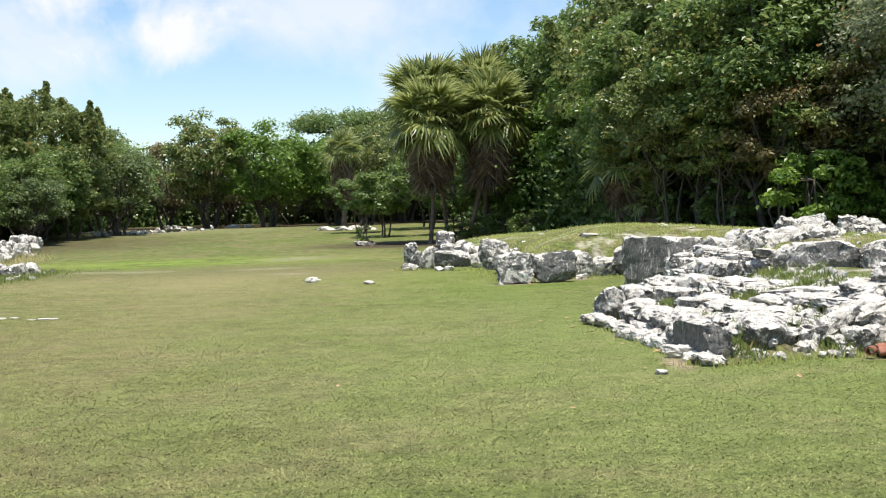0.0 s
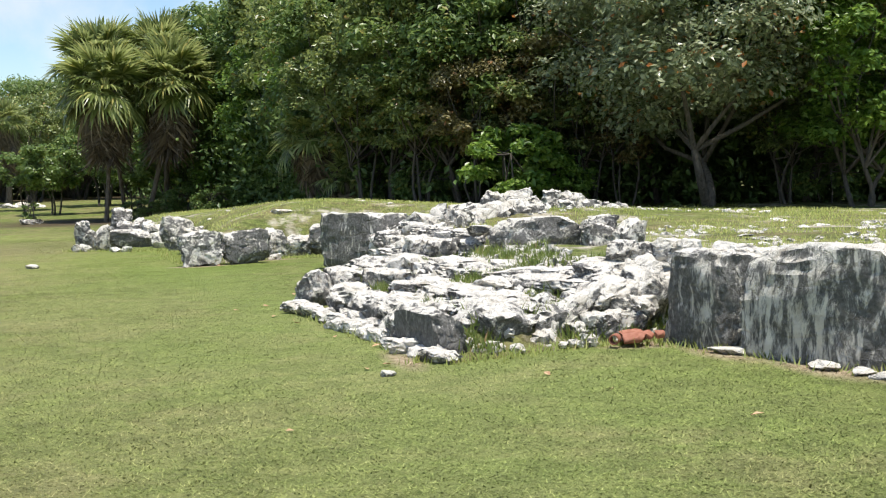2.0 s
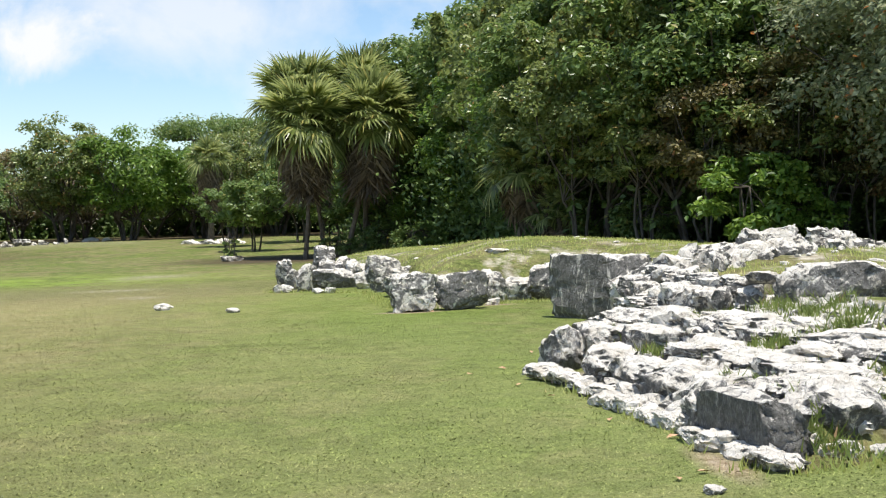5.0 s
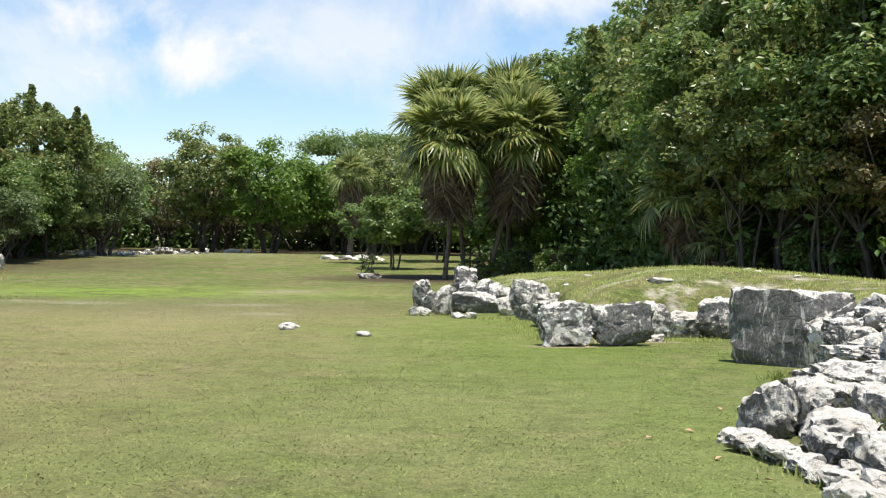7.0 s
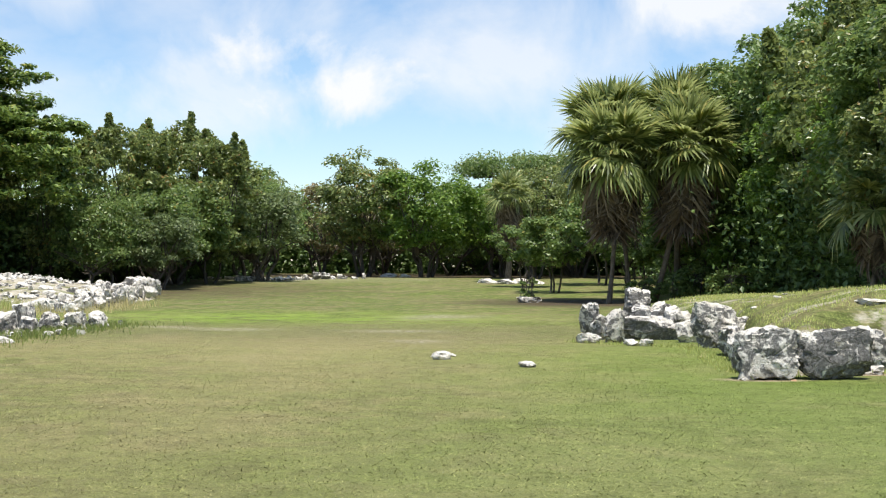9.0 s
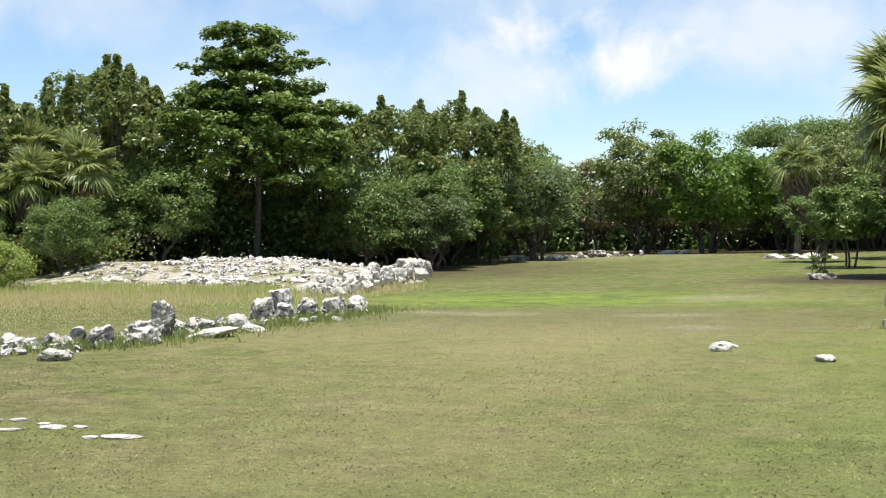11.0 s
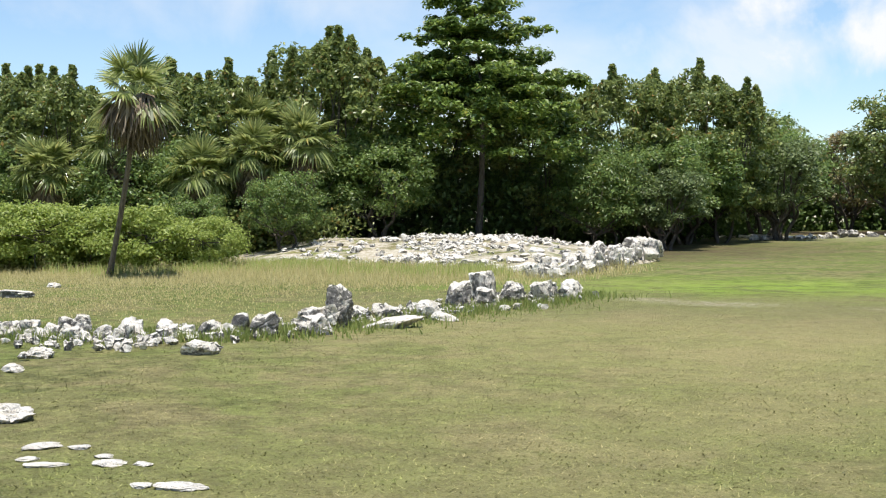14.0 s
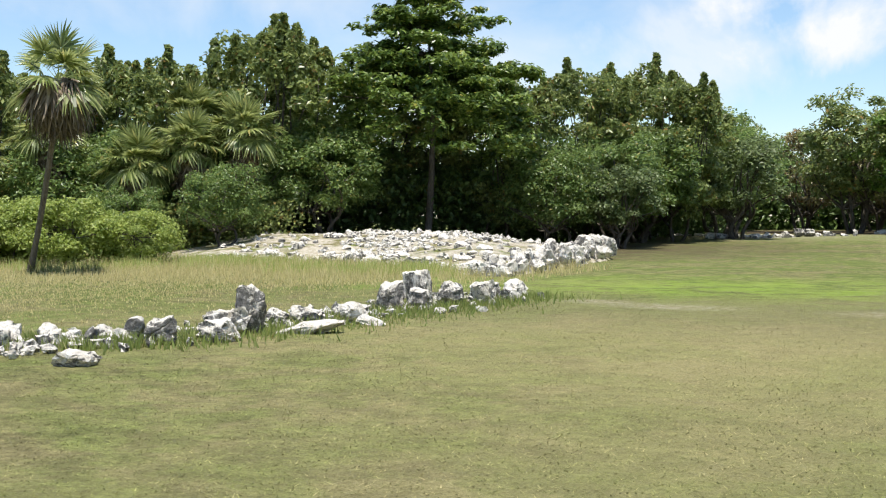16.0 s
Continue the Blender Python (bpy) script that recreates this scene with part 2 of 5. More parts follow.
def limestone(name, dark, streak=0.0):
    """Weathered limestone: pale body, black lichen in ragged patches (dark: how much), vertical streaks on slabs."""
    m, n, l, b = mat(name, 0.92, 0.15)
    pos = world_pos(n)
    vec = pos
    if streak:
        mp = n.new("ShaderNodeMapping")
        mp.inputs["Scale"].default_value = (1, 1, 1 - streak)
        l.new(pos, mp.inputs["Vector"])
        vec = mp.outputs["Vector"]
    body = ramp_node(n, l, noise_node(n, l, 5.0, 8.0, 0.65, pos), [(0.28, (0.36, 0.31, 0.24)), (0.42, (0.70, 0.65, 0.565)), (0.7, (0.86, 0.825, 0.755))])
    lichen_dark = ramp_node(n, l, noise_node(n, l, 24.0, 6.0, 0.7, pos), [(0.3, (0.05, 0.048, 0.046)), (0.55, (0.15, 0.146, 0.138)), (0.75, (0.34, 0.33, 0.305))])
    big = mix_node(n, l, 0.3, noise_node(n, l, 4.0 if streak else 4.2, 8.0, 0.72, vec, 0.9), noise_node(n, l, 15.0, 6.0, 0.7, vec, 0.4))
    rnd = n.new("ShaderNodeObjectInfo").outputs["Random"]
    sh = n.new("ShaderNodeMath")
    sh.operation = "MULTIPLY_ADD"
    l.new(rnd, sh.inputs[0])
    sh.inputs[1].default_value = 0.09
    l.new(big, sh.inputs[2])
    # tops worn bare, lichen on sides; sunlit tops and shaded sides also painted in
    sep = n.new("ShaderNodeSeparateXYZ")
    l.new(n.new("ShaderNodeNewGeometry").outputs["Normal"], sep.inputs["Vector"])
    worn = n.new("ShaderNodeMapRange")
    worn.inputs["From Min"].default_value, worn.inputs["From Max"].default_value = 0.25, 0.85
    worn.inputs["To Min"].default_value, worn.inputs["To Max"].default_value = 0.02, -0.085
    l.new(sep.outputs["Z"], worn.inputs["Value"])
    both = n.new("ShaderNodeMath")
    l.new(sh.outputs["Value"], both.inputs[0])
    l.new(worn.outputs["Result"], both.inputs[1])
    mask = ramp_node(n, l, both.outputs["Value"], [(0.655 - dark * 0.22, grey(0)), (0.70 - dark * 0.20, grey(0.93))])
    col = mix_node(n, l, mask, body, lichen_dark)
    veins = ramp_node(n, l, noise_node(n, l, 2.2, 6.0, 0.6, vec, 2.5), [(0.488, grey(0)), (0.5, grey(0.3)), (0.512, grey(0))])
    col = mix_node(n, l, veins, col, (0.62, 0.6, 0.56))
    l.new(col, b.inputs["Base Color"])
    vor = n.new("ShaderNodeTexVoronoi")
    vor.feature = "DISTANCE_TO_EDGE"
    vor.inputs["Scale"].default_value = 5.5
    l.new(mix_node(n, l, 0.3, pos, noise_node(n, l, 6.0, 4.0, 0.6, pos)), vor.inputs["Vector"])
    crack = ramp_node(n, l, vor.outputs["Distance"], [(0.0, grey(0)), (0.07, grey(1))])
    h = mix_node(n, l, 0.22, noise_node(n, l, 8.0, 9.0, 0.75, pos), crack)
    bump_node(n, l, b, h, 1.0, 0.07)
    return m


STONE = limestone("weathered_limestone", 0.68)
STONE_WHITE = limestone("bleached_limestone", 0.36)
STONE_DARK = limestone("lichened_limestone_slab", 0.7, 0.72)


def leaf_material(name, dark, mid, light, odd=None, rough=0.42, trans=0.3):
    m, n, l, b = mat(name, rough, 0.5)
    isl = n.new("ShaderNodeNewGeometry").outputs["Random Per Island"]
    stops = [(0.0, dark), (0.45, mid), (0.9, light)]
    if odd:
        stops += [(0.955, light), (0.975, odd)]
    col = ramp_node(n, l, isl, stops)
    l.new(col, b.inputs["Base Color"])
    tr = n.new("ShaderNodeBsdfTranslucent")
    l.new(mix_node(n, l, 0.5, col, light), tr.inputs["Color"])
    mx = n.new("ShaderNodeMixShader")
    mx.inputs[0].default_value = trans
    l.new(b.outputs["BSDF"], mx.inputs[1])
    l.new(tr.outputs["BSDF"], mx.inputs[2])
    l.new(mx.outputs["Shader"], n["Material Output"].inputs["Surface"])
    return m


LEAF_DEEP = leaf_material("deep_green_leaves", (0.065, 0.115, 0.026), (0.13, 0.205, 0.05), (0.26, 0.35, 0.10), (0.30, 0.27, 0.06), 0.4, 0.42)
# darker copy of the deep green, with the wood's shade in its colour
LEAF_UNDER_SHADED = leaf_material("undergrowth_leaves_shaded", (0.055, 0.10, 0.024), (0.09, 0.155, 0.036), (0.16, 0.24, 0.06), None, 0.5, 0.3)
LEAF_OLIVE = leaf_material("olive_leaves", (0.08, 0.115, 0.03), (0.155, 0.21, 0.055), (0.35, 0.40, 0.13), (0.36, 0.22, 0.06), 0.36, 0.4)
LEAF_BRIGHT = leaf_material("bright_green_leaves", (0.065, 0.135, 0.018), (0.12, 0.22, 0.03), (0.27, 0.39, 0.07), None, 0.38, 0.45)
LEAF_GREY = leaf_material("grey_green_leathery_leaves", (0.10, 0.14, 0.06), (0.21, 0.26, 0.13), (0.46, 0.49, 0.30), (0.48, 0.16, 0.03), 0.3, 0.5)
LEAF_SAGE = leaf_material("sage_green_leaves", (0.07, 0.105, 0.035), (0.13, 0.18, 0.06), (0.23, 0.29, 0.11), None, 0.45, 0.4)
LEAF_RUSSET = leaf_material("russet_leaves", (0.10, 0.085, 0.034), (0.18, 0.16, 0.06), (0.30, 0.26, 0.10), (0.34, 0.16, 0.06))
LEAF_ALMOND = leaf_material("broad_almond_leaves", (0.05, 0.095, 0.016), (0.095, 0.16, 0.028), (0.26, 0.35, 0.075), (0.40, 0.36, 0.07), 0.36, 0.35)
LEAF_SHRUB = leaf_material("yellow_green_shrub_leaves", (0.17, 0.24, 0.04), (0.28, 0.36, 0.07), (0.42, 0.48, 0.13), None, 0.45, 0.45)
FROND = leaf_material("fan_palm_green", (0.06, 0.095, 0.022), (0.175, 0.225, 0.06), (0.46, 0.50, 0.19), (0.50, 0.44, 0.14), 0.3, 0.45)
THATCH = leaf_material("dead_palm_thatch", (0.075, 0.058, 0.038), (0.16, 0.122, 0.083), (0.29, 0.225, 0.15), None, 0.8, 0.15)
BLADE = leaf_material("grass_blades", (0.17, 0.23, 0.045), (0.24, 0.31, 0.075), (0.36, 0.39, 0.13), (0.45, 0.39, 0.18), 0.6, 0.5)
WEED = leaf_material("stair_weed_leaves", (0.10, 0.15, 0.03), (0.17, 0.23, 0.05), (0.30, 0.35, 0.10), (0.36, 0.22, 0.10), 0.6, 0.45)
TURF = leaf_material("turf_blades", (0.22, 0.30, 0.065), (0.32, 0.39, 0.105), (0.46, 0.48, 0.17), (0.58, 0.51, 0.25), 0.7, 0.5)
STRAW = leaf_material("straw_grass_blades", (0.22, 0.23, 0.08), (0.36, 0.33, 0.14), (0.52, 0.46, 0.24), None, 0.7, 0.55)


def bark_material(name, a, c):
    m, n, l, b = mat(name, 0.9, 0.15)
    pos = world_pos(n)
    mp = n.new("ShaderNodeMapping")
    mp.inputs["Scale"].default_value = (1, 1, 0.25)
    l.new(pos, mp.inputs["Vector"])
    f = noise_node(n, l, 16.0, 7.0, 0.65, mp.outputs["Vector"])
    l.new(ramp_node(n, l, f, [(0.3, a), (0.7, c)]), b.inputs["Base Color"])
    bump_node(n, l, b, f, 0.8, 0.03)
    return m


BARK = bark_material("grey_bark", (0.045, 0.038, 0.03), (0.16, 0.14, 0.115))
PALM_BARK = bark_material("palm_trunk", (0.07, 0.055, 0.04), (0.24, 0.20, 0.15))
CLAY, cn, cl, cb = mat("fired_clay", 0.8, 0.2)
cl.new(ramp_node(cn, cl, noise_node(cn, cl, 18.0, 5.0, 0.6, world_pos(cn)), [(0.3, (0.22, 0.075, 0.045)), (0.7, (0.40, 0.185, 0.125))]), cb.inputs["Base Color"])
DEADLEAF, cn, cl, cb = mat("fallen_leaf", 0.7, 0.2)
cl.new(ramp_node(cn, cl, noise_node(cn, cl, 30.0, 4.0, 0.6, world_pos(cn)), [(0.3, (0.38, 0.20, 0.10)), (0.7, (0.62, 0.42, 0.26))]), cb.inputs["Base Color"])


# ---- mesh helpers ----
def mesh_from(name, verts, faces, material, smooth=False):
    me = bpy.data.meshes.new(name)
    verts = np.asarray(verts, np.float32)
    faces = np.asarray(faces, np.int32)
    k = faces.shape[1]
    me.vertices.add(len(verts))
    me.vertices.foreach_set("co", verts.ravel())
    me.loops.add(faces.size)
    me.loops.foreach_set("vertex_index", faces.ravel())
    me.polygons.add(len(faces))
    me.polygons.foreach_set("loop_start", np.arange(0, faces.size, k, dtype=np.int32))
    me.polygons.foreach_set("use_smooth", np.full(len(faces), smooth))
    me.update(calc_edges=True)
    me.validate()
    me.materials.append(material)
    return me


def part(name, me, parent, label=""):
    ob = new(name, me)
    ob.parent = parent
    return tagged(ob, label=label)


def thing(name, label, category, at=(0, 0, 0), group="", kind=""):
    ob = new(name)
    ob.location = at
    ob.empty_display_size = 0.2
    return tagged(ob, label, category, group, kind)


def tubes(name, paths, material, sides=7):
    """Tapered tubes along paths of (x, y, z, radius), in one mesh."""
    vs, fs, base = [], [], 0
    for path in paths:
        p = np.array(path, float)
        for i, (x, y, z, r) in enumerate(p):
            d = p[min(i + 1, len(p) - 1), :3] - p[max(i - 1, 0), :3]
            d /= np.linalg.norm(d) + 1e-9
            u = np.cross(d, (0.3, 0.9, 0.1))
            u /= np.linalg.norm(u) + 1e-9
            v = np.cross(d, u)
            for k in range(sides):
                a = 2 * math.pi * k / sides
                vs.append(p[i, :3] + r * (math.cos(a) * u + math.sin(a) * v))
        for i in range(len(p) - 1):
            for k in range(sides):
                a, b2 = base + i * sides + k, base + i * sides + (k + 1) % sides
                fs.append((a, b2, b2 + sides, a + sides))
        base += len(p) * sides
    return mesh_from(name, vs, fs, material, True)


def unit(v):
    return v / (np.linalg.norm(v, axis=-1, keepdims=True) + 1e-9)


def leaves(name, rng, centres, facing, size, material, aspect=0.55):
    """One kite-shaped, slightly cupped leaf at each centre, its face turned towards facing."""
    n = len(centres)
    nrm = unit(facing)
    t = unit(np.cross(nrm, unit(rng.normal(size=(n, 3)))))
    s = np.cross(nrm, t)
    ln = (size * rng.uniform(0.65, 1.3, n))[:, None]
    w = ln * aspect * 0.5
    base = centres - t * ln * 0.5
    tip = centres + t * ln * 0.5 - nrm * ln * 0.18
    v = np.stack([base, centres + s * w - t * ln * 0.05, tip, centres - s * w - t * ln * 0.05], 1).reshape(-1, 3)
    return mesh_from(name, v, np.arange(4 * n).reshape(-1, 4), material)


def clumps(rng, spots, radius, per, up=0.55, inner=0.45, tall=0.8):
    """Leaf places and facings on the outsides of leafy clumps."""
    c = np.repeat(spots, per, 0)
    r = np.repeat(radius, per)[:, None]
    u = unit(rng.normal(size=c.shape))
    u[:, 2] = np.where(u[:, 2] < -0.25, -u[:, 2], u[:, 2])
    pos = c + u * r * rng.uniform(inner, 1.08, (len(c), 1)) * np.column_stack([np.ones(len(c)), np.ones(len(c)), np.repeat(np.broadcast_to(tall, len(spots)), per)])
    face = u * 0.7 + np.array((0, 0, up)) + rng.normal(size=c.shape) * 0.4
    return pos, face


# ---- ground: one sheet to the horizon ----
def smooth(a, b, v):
    t = np.clip((v - a) / (b - a), 0, 1)
    return t * t * (3 - 2 * t)


def wobble(x, y, scale, seed):
    """A cheap smooth bumpiness."""
    r = np.random.default_rng(seed)
    out = np.zeros_like(x)
    for k in range(6):
        a, ph, f = r.uniform(0, 6.28), r.uniform(0, 6.28), scale * r.uniform(0.6, 2.2)
        out += np.sin((x * math.cos(a) + y * math.sin(a)) * f + ph) / 6
    return out


def ground_z(x, y):
    x, y = np.asarray(x, float), np.asarray(y, float)
    far = 0.62 * smooth(58, 98, y) + 0.8 * smooth(100, 160, y)
    return far + 0.02 * wobble(x, y, 1.1, 3) - 0.02


def axis(stops):
    """Grid lines: stops of (from, to, step)."""
    out = []
    for a, b, s in stops:
        out += list(np.arange(a, b, s))
    return np.array(out + [stops[-1][1]])


def sheet(name, xs, ys, height, material):
    gx, gy = np.meshgrid(xs, ys)
    v = np.stack([gx, gy, height(gx, gy)], -1).reshape(-1, 3)
    i = np.arange(len(v)).reshape(gx.shape)
    f = np.stack([i[:-1, :-1], i[:-1, 1:], i[1:, 1:], i[1:, :-1]], -1).reshape(-1, 4)
    return new(name, mesh_from(name, v, f, material, True))


gx = axis([(-2000, -200, 300), (-200, -40, 8), (-40, 24, 0.5), (24, 200, 8), (200, 2000, 300)])
gy = axis([(-2000, -20, 220), (-20, 4, 2), (4, 70, 0.5), (70, 200, 5), (200, 2000, 300)])
tagged(sheet("ground", gx, gy, ground_z, LAWN), "mown green and straw-coloured lawn with worn patches", "lawn", kind="structure")


def inside_distance(x, y, poly):
    """Distance to the rim of a plan polygon, positive inside."""
    p = np.array(poly, float)
    q = np.roll(p, -1, 0)
    d = np.full(x.shape, 1e9)
    inn = np.zeros(x.shape, bool)
    for (ax, ay), (bx, by) in zip(p, q):
        ex, ey = bx - ax, by - ay
        t = np.clip(((x - ax) * ex + (y - ay) * ey) / (ex * ex + ey * ey), 0, 1)
        d = np.minimum(d, np.hypot(x - ax - t * ex, y - ay - t * ey))
        cross = ((ay > y) != (by > y)) & (x < (bx - ax) * (y - ay) / (by - ay + 1e-12) + ax)
        inn ^= cross
    return np.where(inn, d, -d)


# the long grassy platform behind the retaining walls
PLATFORM_RIM = [(7.6, 5.0), (5.95, 10.2), (5.35, 12.7), (5.5, 15.5), (5.3, 19.0), (4.6, 21.5), (4.2, 23.6), (4.9, 28.1), (3.3, 28.0), (2.6, 26.5), (1.5, 26.4), (1.75, 32.3), (1.5, 34.0), (0.6, 35.4), (0.3, 37.2), (-0.2, 38.2), (2.0, 46.0), (6.0, 62.0), (60.0, 62.0), (60.0, 5.0)]


def platform_z(x, y):
    d = inside_distance(x, y, PLATFORM_RIM)
    top = 0.66 + 0.05 * wobble(x, y, 0.7, 8)
    top = np.where((y > 25) & (x < 12), np.minimum(top, 0.42 + 0.28 * d), top)
    top += 0.42 * np.exp(-(((x - 4.8) / 4.5) ** 2 + ((y - 31.5) / 6.0) ** 2)) * smooth(0.2, 2.5, d)
    top += 0.25 * np.exp(-(((x - 7.5) / 3.5) ** 2 + ((y - 24.0) / 2.5) ** 2)) * smooth(0.2, 2, d)
    top -= 0.35 * smooth(44, 60, y)
    return np.where(d > 0, -0.25 + (top + 0.25) * smooth(-0.05, 0.42, d), -0.25)


tagged(sheet("ground_platform", axis([(-1.5, 13, 0.22), (13, 61, 1.5)]), axis([(4, 40, 0.22), (40, 63, 1.0)]), platform_z, PLATFORM),
       "low grassy platform with lime rubble showing through", "earth platform", kind="structure")

# the rubble mound beside the lawn
MOUND_RIM = [(-32.0, 49.5), (-27.5, 51.5), (-20.0, 47.6), (-16.9, 45.4), (-18.0, 51.0), (-20.2, 60.8), (-24.5, 66.0), (-40.0, 68.0), (-40.0, 55.0)]


def mound_z(x, y):
    d = inside_distance(x, y, MOUND_RIM)
    top = np.minimum(0.12 + 0.17 * np.maximum(d, 0), 0.95) + 0.05 * wobble(x, y, 1.0, 5)
    return np.where(d > -0.3, top * smooth(-0.3, 0.3, d) - 0.15 * (1 - smooth(-0.3, 0.3, d)), -0.15)


tagged(sheet("ground_mound", axis([(-42, -15, 0.35)]), axis([(44, 70, 0.35)]), mound_z, RUBBLE_EARTH),
       "low mound of pale lime rubble and dry grass", "rubble mound", kind="structure")


# ---- stones ----
def rock_mesh(name, seed, material, cuts=5, box=0.6, rough=0.16, big=0.35):
    """A unit boulder between a box and a ball, broken by noise; half a metre to each side of its middle."""
    bm = bmesh.new()
    bmesh.ops.create_cube(bm, size=1.0)
    bmesh.ops.subdivide_edges(bm, edges=bm.edges[:], cuts=cuts, use_grid_fill=True)
    rs = random.Random(seed)
    off = Vector((rs.uniform(-50, 50), rs.uniform(-50, 50), rs.uniform(-50, 50)))
    planes = [(Vector((rs.gauss(0, 1), rs.gauss(0, 1), rs.gauss(0, 0.7))).normalized(), rs.uniform(0.27, 0.47)) for _ in range(13)]
    for v in bm.verts:
        ball = v.co.normalized() * 0.56
        p = v.co.lerp(ball, 1 - box)
        p += p.normalized() * (noise.noise(p * 1.7 + off) * big * 0.5)
        for nrm, dist in planes:
            over = p.dot(nrm) - dist - (box - 0.45) * 0.34
            if over > 0:
                p -= nrm * over * 0.95
        p += Vector((noise.noise(p * 4 + off), noise.noise(p * 4 + off * 2), noise.noise(p * 4 - off))) * rough * 0.36
        crag = 1 - abs(noise.noise(Vector((p.x * 5, p.y * 5, p.z * 9)) + off)) * 2.2
        p += p.normalized() * (crag * rough * 0.3 + noise.noise(p * 14 + off) * rough * 0.26)
        v.co = p
    me = bpy.data.meshes.new(name)
    bm.to_mesh(me)
    bm.free()
    me.materials.append(material)
    for f in me.polygons:
        f.use_smooth = True
    me.set_sharp_from_angle(angle=radians(34))
    return me


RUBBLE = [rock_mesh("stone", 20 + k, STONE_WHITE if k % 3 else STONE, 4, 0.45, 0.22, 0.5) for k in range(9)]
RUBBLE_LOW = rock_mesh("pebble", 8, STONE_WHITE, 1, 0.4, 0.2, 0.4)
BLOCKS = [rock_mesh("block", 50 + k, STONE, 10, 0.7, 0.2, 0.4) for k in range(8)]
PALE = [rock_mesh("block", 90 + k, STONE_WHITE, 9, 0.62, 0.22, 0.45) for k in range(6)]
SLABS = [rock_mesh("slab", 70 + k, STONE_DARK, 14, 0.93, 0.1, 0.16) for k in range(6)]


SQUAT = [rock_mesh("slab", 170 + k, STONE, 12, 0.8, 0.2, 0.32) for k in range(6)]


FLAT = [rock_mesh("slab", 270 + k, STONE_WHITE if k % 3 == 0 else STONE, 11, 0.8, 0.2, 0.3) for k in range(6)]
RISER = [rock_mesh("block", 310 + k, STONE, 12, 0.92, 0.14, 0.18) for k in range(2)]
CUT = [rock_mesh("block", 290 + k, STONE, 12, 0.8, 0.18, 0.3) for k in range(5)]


def stone(parent, me, at, size, turn=0.0, tip=(0, 0), name="stone", label=""):
    ob = part(name, me, parent, label)
    ob.matrix_basis = pose(*at, tip[0], tip[1], turn) @ Matrix.Diagonal((*size, 1))
    return ob


def pebbles(name, seed, xy, z, size, material, label, flat=0.5):
    """Many small stones in one mesh."""
    rng = np.random.default_rng(seed)
    base = RUBBLE_LOW
    bv = np.empty(len(base.vertices) * 3, np.float32)
    base.vertices.foreach_get("co", bv)
    bv = bv.reshape(-1, 3)
    bf = np.array([p.vertices[:] for p in base.polygons])
    n = len(xy)
    s = (size * rng.uniform(0.5, 1.5, n))[:, None, None]
    a = rng.uniform(0, 6.28, n)
    sq = np.stack([rng.uniform(0.7, 1.3, n), rng.uniform(0.6, 1.0, n), flat * rng.uniform(0.6, 1.4, n)], 1)[:, None, :]
    p = bv[None] * (1 + 0.25 * rng.normal(size=(n, len(bv), 1))) * sq * s
    c, sn = np.cos(a)[:, None], np.sin(a)[:, None]
    v = np.stack([p[..., 0] * c - p[..., 1] * sn + xy[:, :1], p[..., 0] * sn + p[..., 1] * c + xy[:, 1:], p[..., 2] + np.asarray(z)[:, None]], -1)
    f = bf[None] + (np.arange(n) * len(bv))[:, None, None]
    return tagged(new(name, mesh_from(name, v.reshape(-1, 3), f.reshape(-1, 4), material)), label, "rubble", kind="stuff")


def along(points, step, rs):
    """Places, headings and lengths of stones set end to end along a polyline."""
    out = []
    for (ax, ay), (bx, by) in zip(points, points[1:]):
        run = math.hypot(bx - ax, by - ay)
        s = 0.0
        while s < run - 0.05:
            ln = min(rs.uniform(*step), run - s + 0.1)
            m = (s + ln / 2) / run
            out.append((ax + (bx - ax) * m, ay + (by - ay) * m, math.degrees(math.atan2(by - ay, bx - ax)), ln))
            s += ln * 0.98
    return out


rs = random.Random(4)

# big upright slabs of the retaining wall close to the lawn
wall = thing("retaining_wall", "retaining wall of tall black-streaked limestone slabs", "stone wall", (5.5, 11.4, 0))
SLAB_RUN = [(4.98, 11.97, 1.0, 0.82), (5.34, 10.72, 1.62, 0.93), (5.85, 9.15, 1.62, 0.93), (6.32, 7.75, 1.25, 0.9), (6.7, 6.5, 1.3, 0.9)]
for k, (x, y, ln, h) in enumerate(SLAB_RUN):
    stone(wall, SLABS[k % 6], (x - 5.5 + 0.17, y - 11.4, h / 2 - 0.05), (ln * 1.04, 0.42, h * 1.08), -73 + rs.uniform(-2, 2), (rs.uniform(-3, 1), 0), "slab")
for x, y, turn, ln in along([(5.5, 12.3), (5.62, 11.7)], (0.25, 0.4), rs):
    stone(wall, PALE[rs.randrange(6)], (x - 5.5, y - 11.4, 0.74 + rs.uniform(-0.02, 0.05)), (ln * 1.15, 0.42, 0.2), turn, (0, 0), "coping_stone")
for x, y, turn, ln in along([(5.05, 12.3), (5.3, 11.2), (5.6, 10.0), (6.1, 8.4)], (0.25, 0.6), rs):
    if rs.random() < 0.6:
        stone(wall, RUBBLE[rs.randrange(9)], (x - 5.5 - 0.22, y - 11.4, 0.01), (ln * 0.6, 0.16, 0.07), turn, (0, 0), "footing_stone")

# stepped stair of rubble and blocks in front of the platform
stair = thing("ruined_stair", "ruined stepped stair of whitened limestone blocks with grass between", "stone stair", (3.5, 14.5, 0))


